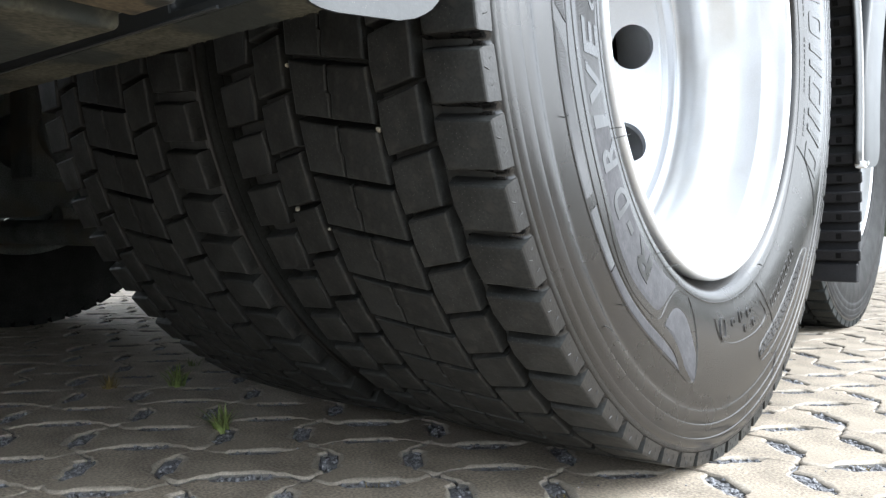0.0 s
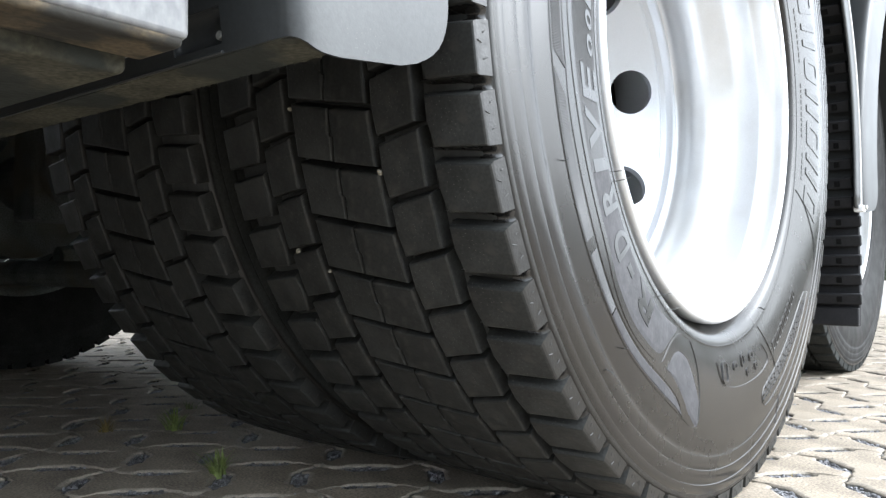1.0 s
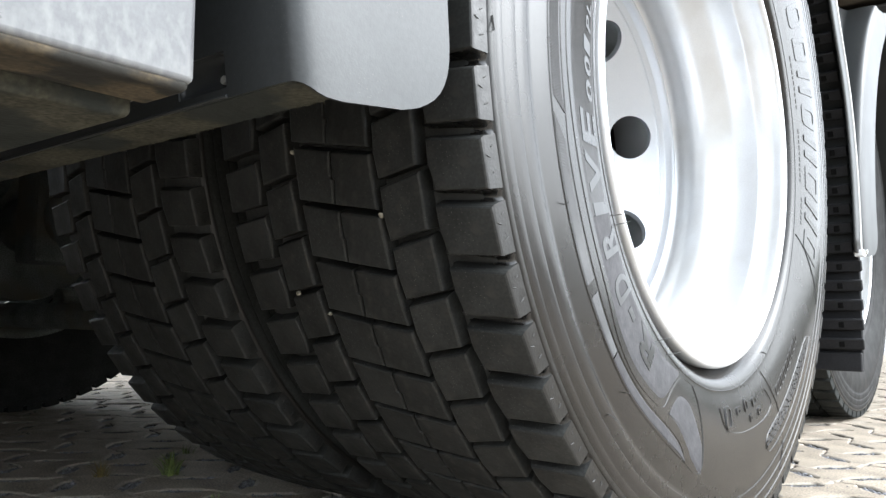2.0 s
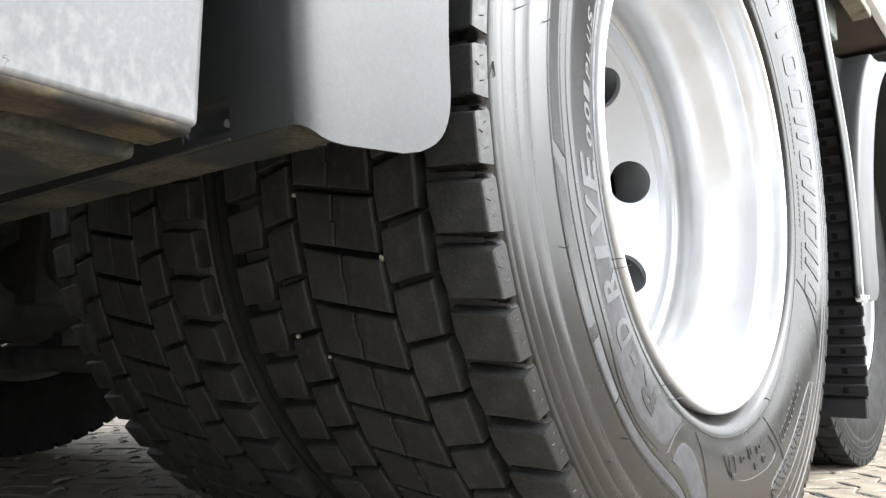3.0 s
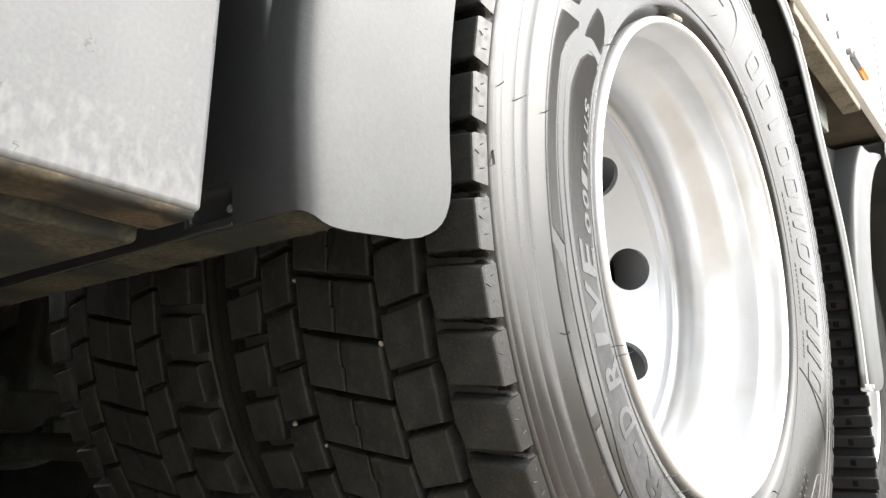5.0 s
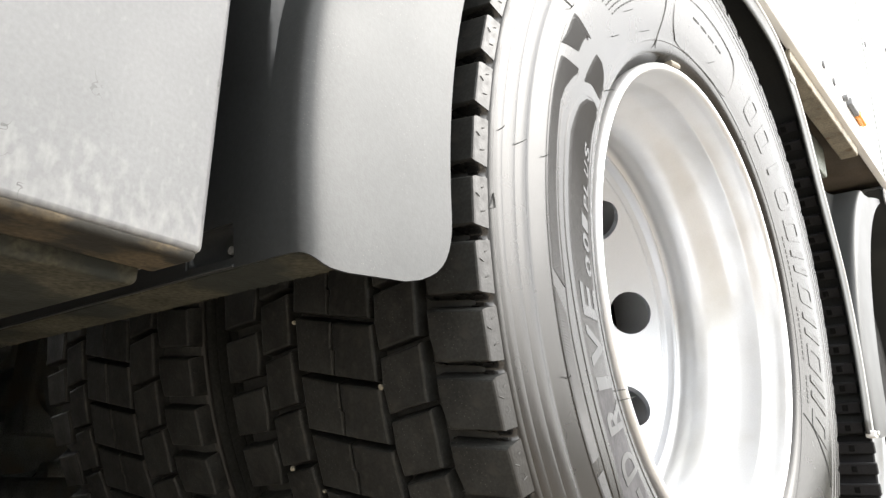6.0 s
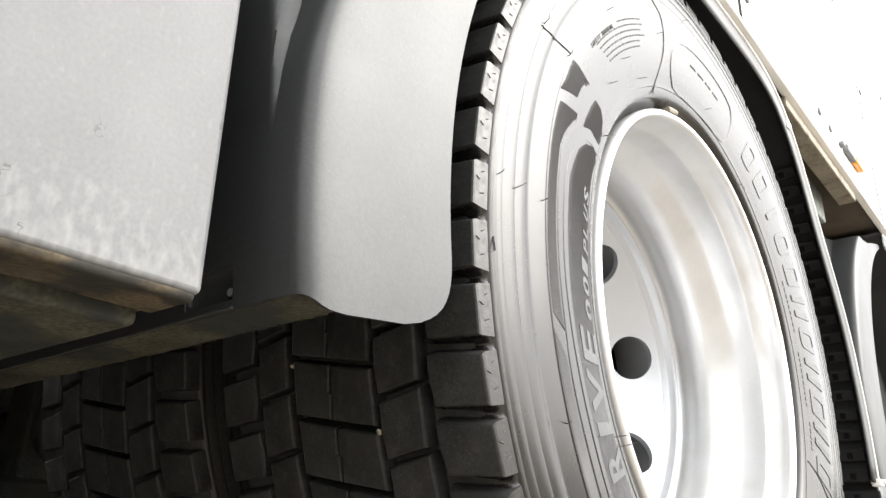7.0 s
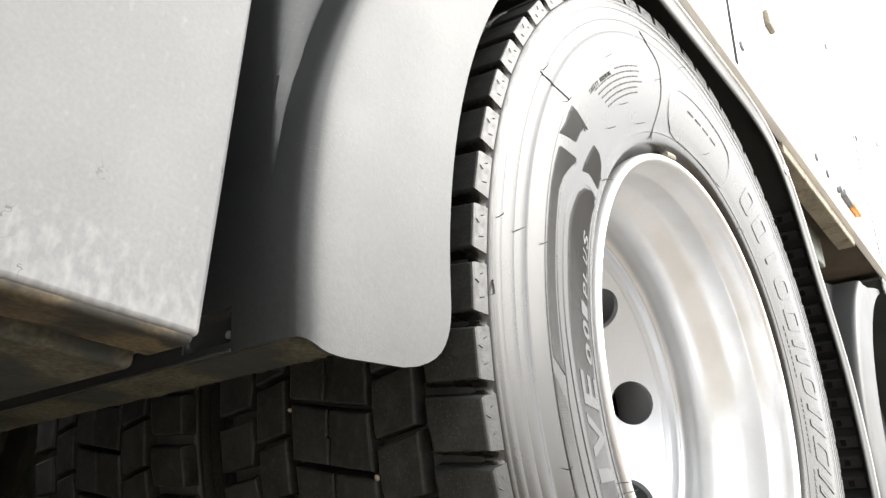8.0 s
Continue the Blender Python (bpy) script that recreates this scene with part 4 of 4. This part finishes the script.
# ---- body above ----
body = thing("truck_body", (0, 0, 0), "white box body with riveted panels over the wheels", "truck body")
part("side_wall", box((.016, -2.6, 1.0225), (.034, 4.6, 3.2), .003, 2), WHITE, body, "white painted side panels")
part("far_side_wall", box((-2.52, -2.6, 1.022), (-2.47, 4.6, 3.2), .004, 2), WHITE, body)
part("floor_underside", box((-2.46, -2.6, 1.03), (.014, 4.6, 1.09), .0, 1), UNDER, body, "muddy brown underside")
part("roof", box((-2.52, -2.6, 3.2), (.034, 4.6, 3.24), .004, 1), WHITE, body)
for yy in (-.9, .16, 1.166, 1.74, 2.8):
    part("panel_seam", box((.0335, yy - .0075, 1.03), (.0346, yy + .0075, 3.18), 0), BLACK, body)
for yy, zz in ((.62, 1.082), (.70, 1.08), (1.03, 1.62), (1.2, 1.42), (.2, 1.09), (-.2, 1.09), (1.6, 1.6), (1.9, 1.35)):
    part("rivet", rod((.033, yy, zz), (.0385, yy, zz), .009, 12), GALV, body)
for yy in (-.35, .41, 1.85):
    part("grommet", box((.033, yy - .02, 1.262), (.044, yy + .02, 1.30), .005, 3), BEIGE, body, "small beige fitting")
lampo = thing("side_marker_lamp", (.034, .875, 1.081), "grey and orange side marker lamp on the white body", "lamp")
part("housing", box((.0, -.070, -.010), (.012, .0, .009), .004, 3), GALV, lampo)
part("lens", box((.0, .002, -.010), (.014, .066, .009), .005, 3), ORANGE, lampo, "orange plastic lens")
part("screw", rod((.0, -.095, -.004), (.010, -.095, -.004), .008, 12), GALV, lampo)
sill = thing("sill_beam", (0, 0, 0), "chipped beige sill beam under the body edge", "beam")
part("beam", box((-.014, .415, .999), (.023, .925, 1.0215), .003, 2), BEIGE, sill)
part("web", box((-.052, .43, .955), (-.041, .90, 1.028), .002, 1), CHASSIS, sill)

# ---- underframe ----
ch = thing("chassis", (0, 0, 0), "dark dirty steel chassis frame under the body", "chassis")
for xx in (-.83, -1.62):
    part("rail", box((xx - .04, -3.2, .74), (xx + .04, 4.4, 1.0), .006, 2), CHASSIS, ch)
for yy in (-1.4, -.1, .69, 1.5, 2.6):
    part("cross_member", box((-1.6, yy - .05, .8), (-.85, yy + .05, .95), .008, 2), CHASSIS, ch)
part("inner_skirt", box((-.72, .30, .70), (-.70, 1.05, 1.02), .003, 1), UNDER, ch, "muddy inner panel")
for yy, nm in ((0, "front"), (AXLE2, "rear")):
    ax = thing("drive_axle", (0, yy, ZC), "dark dirty drive axle with its round differential", "axle", "axles")
    part("axle_tube", rod((-.40, 0, 0), (-2.06, 0, 0), .075, 24), CHASSIS, ax)
    bm = bmesh.new()
    bmesh.ops.create_uvsphere(bm, u_segments=28, v_segments=18, radius=.205, matrix=Matrix.LocRotScale((-1.23, 0, 0), None, (.72, 1, 1)))
    part("differential", bm, CHASSIS, ax, smooth=True)
    for s, xx in ((1, -.62), (-1, -1.84)):
        part("brake_drum", rod((xx, 0, 0), (xx + s * .325, 0, 0), .198, 48), CHASSIS, ax, "dirty brake drum")
        part("brake_chamber", rod((xx - s * .12, -.22, .10), (xx - s * .02, -.12, .12), .075, 20), CHASSIS, ax)
        part("spring_seat", box((xx - s * .21 - .06, -.09, -.11), (xx - s * .21 + .06, .09, .15), .012, 2), CHASSIS, ax)
        part("torque_rod", rod((xx - s * .20, 0, -.20), (xx - s * .20, .66 if yy == 0 else -.66, -.17), .032, 16), CHASSIS, ax)
    part("stabiliser_bar", rod((-.60, -.10, -.235), (-1.9, -.10, -.235), .028, 16), CHASSIS, ax)

# ---- ground ----
settle()
ground = tagged(new("ground", mesh_of("ground", [(-300, -300, -.034), (300, -300, -.034), (300, 300, -.034), (-300, 300, -.034)], [(0, 1, 2, 3)], GROUND)),
                "pale paved yard running to the horizon", "ground", kind="structure")
hv, hf = [], []
for k in range(121):                # an added tall hedge closes the yard all round and darkens low reflections
    a = 2 * math.pi * k / 120
    rr = 26 + 1.5 * noise.noise((k * .7, 0, 1))
    top = 1.9 + .5 * noise.noise((k * .9, 5, 0))
    for dr, z in ((0, -.05), (.2, top * .7), (.9, top), (2.4, top * .97), (3.2, -.05)):
        hv.append(((rr + dr) * math.cos(a), (rr + dr) * math.sin(a), z))
for k in range(120):
    for j in range(4):
        q = k * 5 + j
        hf.append((q, q + 5, q + 6, q + 1))
tagged(new("backdrop", mesh_of("backdrop", hv, hf, HEDGE)), "unseen dark hedge added far off to close the yard", "hedge", kind="structure")
LAT, PU, PV = 45.0, .1353, .1245
OU, OV = -.400, .024
ca, sa = math.cos(radians(LAT)), math.sin(radians(LAT))


def flat(u, v):
    return u * ca - v * sa, u * sa + v * ca


bed_v, bed_f = [], []
NB = 60
for i in range(NB + 1):
    for j in range(NB + 1):
        px, py = flat(-7 + 14 * i / NB, -7 + 14 * j / NB)
        bed_v.append((px, py, -.0058 + .002 * noise.noise((px * 9, py * 9, 0))))
for i in range(NB):
    for j in range(NB):
        q = i * (NB + 1) + j
        bed_f.append((q, q + NB + 1, q + NB + 2, q + 1))
tagged(new("gravel_bed", mesh_of("gravel_bed", bed_v, bed_f, GRAVEL)), "dark grit bed between the pavers", "gravel", kind="structure")


def paver_outline(pu, pv):
    """A waisted interlocking paver, long along its second axis: a quarter outline mirrored."""
    a, b = pu * .352, pv * .647          # half width of the waist line, half length
    w = pu * .148
    q = [(a - .0098, 0), (a - .0098, .027), (a - .0060, .0325), (a - .0014, .0355), (a + .001, pv * .37), (a + w * .75, pv * .50 - .006), (a + w * .80, pv * .50 + .002),
         (a - .002, b - .0015), (.0370, b - .0014), (.034, b - .0055), (.029, b - .0098)]
    right = [(x, -y) for x, y in reversed(q[1:])] + q
    left = [(-x, -y) for x, y in right]
    return right + left


def paver_mesh(name, swap, seed):
    out = paver_outline(PV, PU) if swap else paver_outline(PU, PV)
    if swap:
        out = [(y, -x) for x, y in out]
    fine = []
    for (u0, v0), (u1, v1) in zip(out, out[1:] + out[:1]):      # more points on the long edges
        k = max(1, int(math.hypot(u1 - u0, v1 - v0) / .011))
        fine += [(u0 + (u1 - u0) * i / k, v0 + (v1 - v0) * i / k) for i in range(k)]
    jr = random.Random(seed)
    out = [(u + jr.uniform(-.0009, .0009), v + jr.uniform(-.0009, .0009)) for u, v in fine]
    wear = [jr.uniform(.45, 1.5) for _ in out]
    n = len(out)
    verts = []
    for inset, z in ((.0056, 0.0), (.0026, -.0008), (.0004, -.0030), (0, -.026)):
        for (u, v), w in zip(out, wear):
            L = math.hypot(u, v)
            k = 1 - inset * w / max(L, .02) * 1.15
            x, y = flat(u * k, v * k)
            verts.append((x, y, z))
    faces, idx = [tuple(range(n))], [0]
    for j in range(3):
        for k in range(n):
            a, b = j * n + k, j * n + (k + 1) % n
            faces.append((a, a + n, b + n, b))
            idx.append(1 if j < 2 else 2)
    me = mesh_of(name, verts, faces, CONCRETE, False, [CONCRETE, EDGE, WALL], idx)
    bm = bmesh.new()
    bm.from_mesh(me)
    bmesh.ops.recalc_face_normals(bm, faces=bm.faces)
    bm.to_mesh(me)
    bm.free()
    me.polygons.foreach_set("use_smooth", [f.material_index == 1 for f in me.polygons])
    return me


PAVER = [[paver_mesh("paver_long", False, q) for q in (1, 2, 3, 4)], [paver_mesh("paver_cross", True, q) for q in (5, 6, 7, 8)]]
pave = tagged(new("pavement", None), "pale interlocking concrete pavers with grit-filled drain slots", "pavement", kind="structure")
rng = random.Random(7)
near_list, far_v, far_f, far_i, base = [], [], [], [], 0
slots = []
N = 46
cells = []
for i in range(-N, N + 1):
    for j in range(-N, N + 1):
        u, v = OU + i * PU, OV + j * PV
        x, y = flat(u, v)
        cells.append((math.hypot(x + .22, y + .12), i, j, x, y))
cells.sort()
for k, (dist, i, j, x, y) in enumerate(cells):
    if dist > 5.2:
        break
    swap = (i + j) % 2
    z = rng.uniform(-.0016, .0012)
    tilt = (rng.uniform(-.006, .006), rng.uniform(-.006, .006))
    m = Matrix.Translation((x, y, z)) @ Euler((tilt[0], tilt[1], rng.uniform(-.012, .012))).to_matrix().to_4x4()
    me = PAVER[swap][(i * 7 + j * 3 + (i * j) // 3) % 4]
    if dist < 2.2:
        for s in (-1, 1):
            slots.append((x, y, s, swap))
    if k < 300:
        ob = new("paver", me)
        ob.parent = pave
        ob.matrix_local = m
    else:
        vs = [m @ v.co for v in me.vertices]
        far_v += vs
        far_f += [tuple(q + base for q in f.vertices) for f in me.polygons]
        far_i += [f.material_index for f in me.polygons]
        base += len(vs)
tagged(put("paver_field", mesh_of("paver_field", far_v, far_f, CONCRETE, False, [CONCRETE, EDGE, WALL], far_i), pave), "more of the same pavers further off", kind="stuff")

# loose grit in the slots
bm = bmesh.new()
bmesh.ops.create_icosphere(bm, subdivisions=1, radius=1)
ico_v = np.array([v.co[:] for v in bm.verts])
ico_f = [tuple(v.index for v in f.verts) for f in bm.faces]
bm.free()
gv, gf, base = [], [], 0
for x, y, s, swap in slots:
    if math.hypot(x + .1, y + .25) > 1.1:
        continue
    for _ in range(34):
        a, b = s * (.0476 + rng.uniform(-.0095, .0095)), rng.uniform(-.030, .030)
        du, dv = (b, a * PV / PU) if swap else (a, b)
        dx, dy = flat(du, dv)
        r = rng.uniform(.0014, .0038)
        sc = np.array([r * rng.uniform(.7, 1.3), r * rng.uniform(.7, 1.3), r * rng.uniform(.5, .9)])
        jig = ico_v * sc * np.array([[rng.uniform(.75, 1.2)] for _ in range(len(ico_v))])
        gv.append(jig + np.array([x + dx, y + dy, -.0048 + rng.uniform(-.0018, .0022)]))
        gf += [tuple(q + base for q in f) for f in ico_f]
        base += len(ico_v)
for _ in range(260):                 # a few strays on the paver faces
    x, y, r = rng.uniform(-.9, .35), rng.uniform(-.65, .5), rng.uniform(.0005, .0014)
    gv.append(ico_v * r * np.array([1, 1, .7]) + np.array([x, y, r * .3]))
    gf += [tuple(q + base for q in f) for f in ico_f]
    base += len(ico_v)
tagged(new("grit", mesh_of("grit", np.concatenate(gv), gf, GRAVEL)), "loose dark grit in the drain slots", "gravel", kind="stuff")


def weed(x, y, size, dry, count):
    """A tuft of narrow bent leaves growing out of a joint."""
    bm = bmesh.new()
    for _ in range(count):
        a, ln, lean = rng.uniform(0, 6.28), size * rng.uniform(.5, 1.1), rng.uniform(.1, .8)
        w = size * .045
        c, s = math.cos(a), math.sin(a)
        p0 = Vector((rng.uniform(-.008, .008), rng.uniform(-.008, .008), -.009))
        prev = None
        for k in range(5):
            t = k / 4
            p = p0 + Vector((c * lean * ln * t * t, s * lean * ln * t * t, ln * t * (1 - .25 * t * lean)))
            ww = w * (1 - t) ** .7 + .0003
            cur = [bm.verts.new(p + Vector((-s * ww, c * ww, 0))), bm.verts.new(p + Vector((s * ww, -c * ww, .0004)))]
            if prev:
                bm.faces.new((prev[0], prev[1], cur[1], cur[0]))
            prev = cur
    me = bpy.data.meshes.new("weed")
    bm.to_mesh(me)
    bm.free()
    me.materials.append(DRYLEAF if dry else LEAF)
    ob = new("weed", me)
    ob.location = (x, y, 0)
    return tagged(ob, "small dry weed in a paver slot" if dry else "small green weed growing in a paver slot", "weed", "weeds between the pavers")


weed(-.545, -.292, .042, False, 60)
weed(-.835, -.175, .046, False, 44)
weed(-.905, -.255, .034, True, 40)
weed(-.985, -.05, .03, False, 14)
weed(-.655, -.555, .035, False, 26)
weed(-.24, -.325, .010, True, 10)
for wx, wy in ((.02, .190), (.135, .066), (.125, .058), (-.075, -.225), (.30, .42)):
    weed(wx, wy, .007, True, 34)
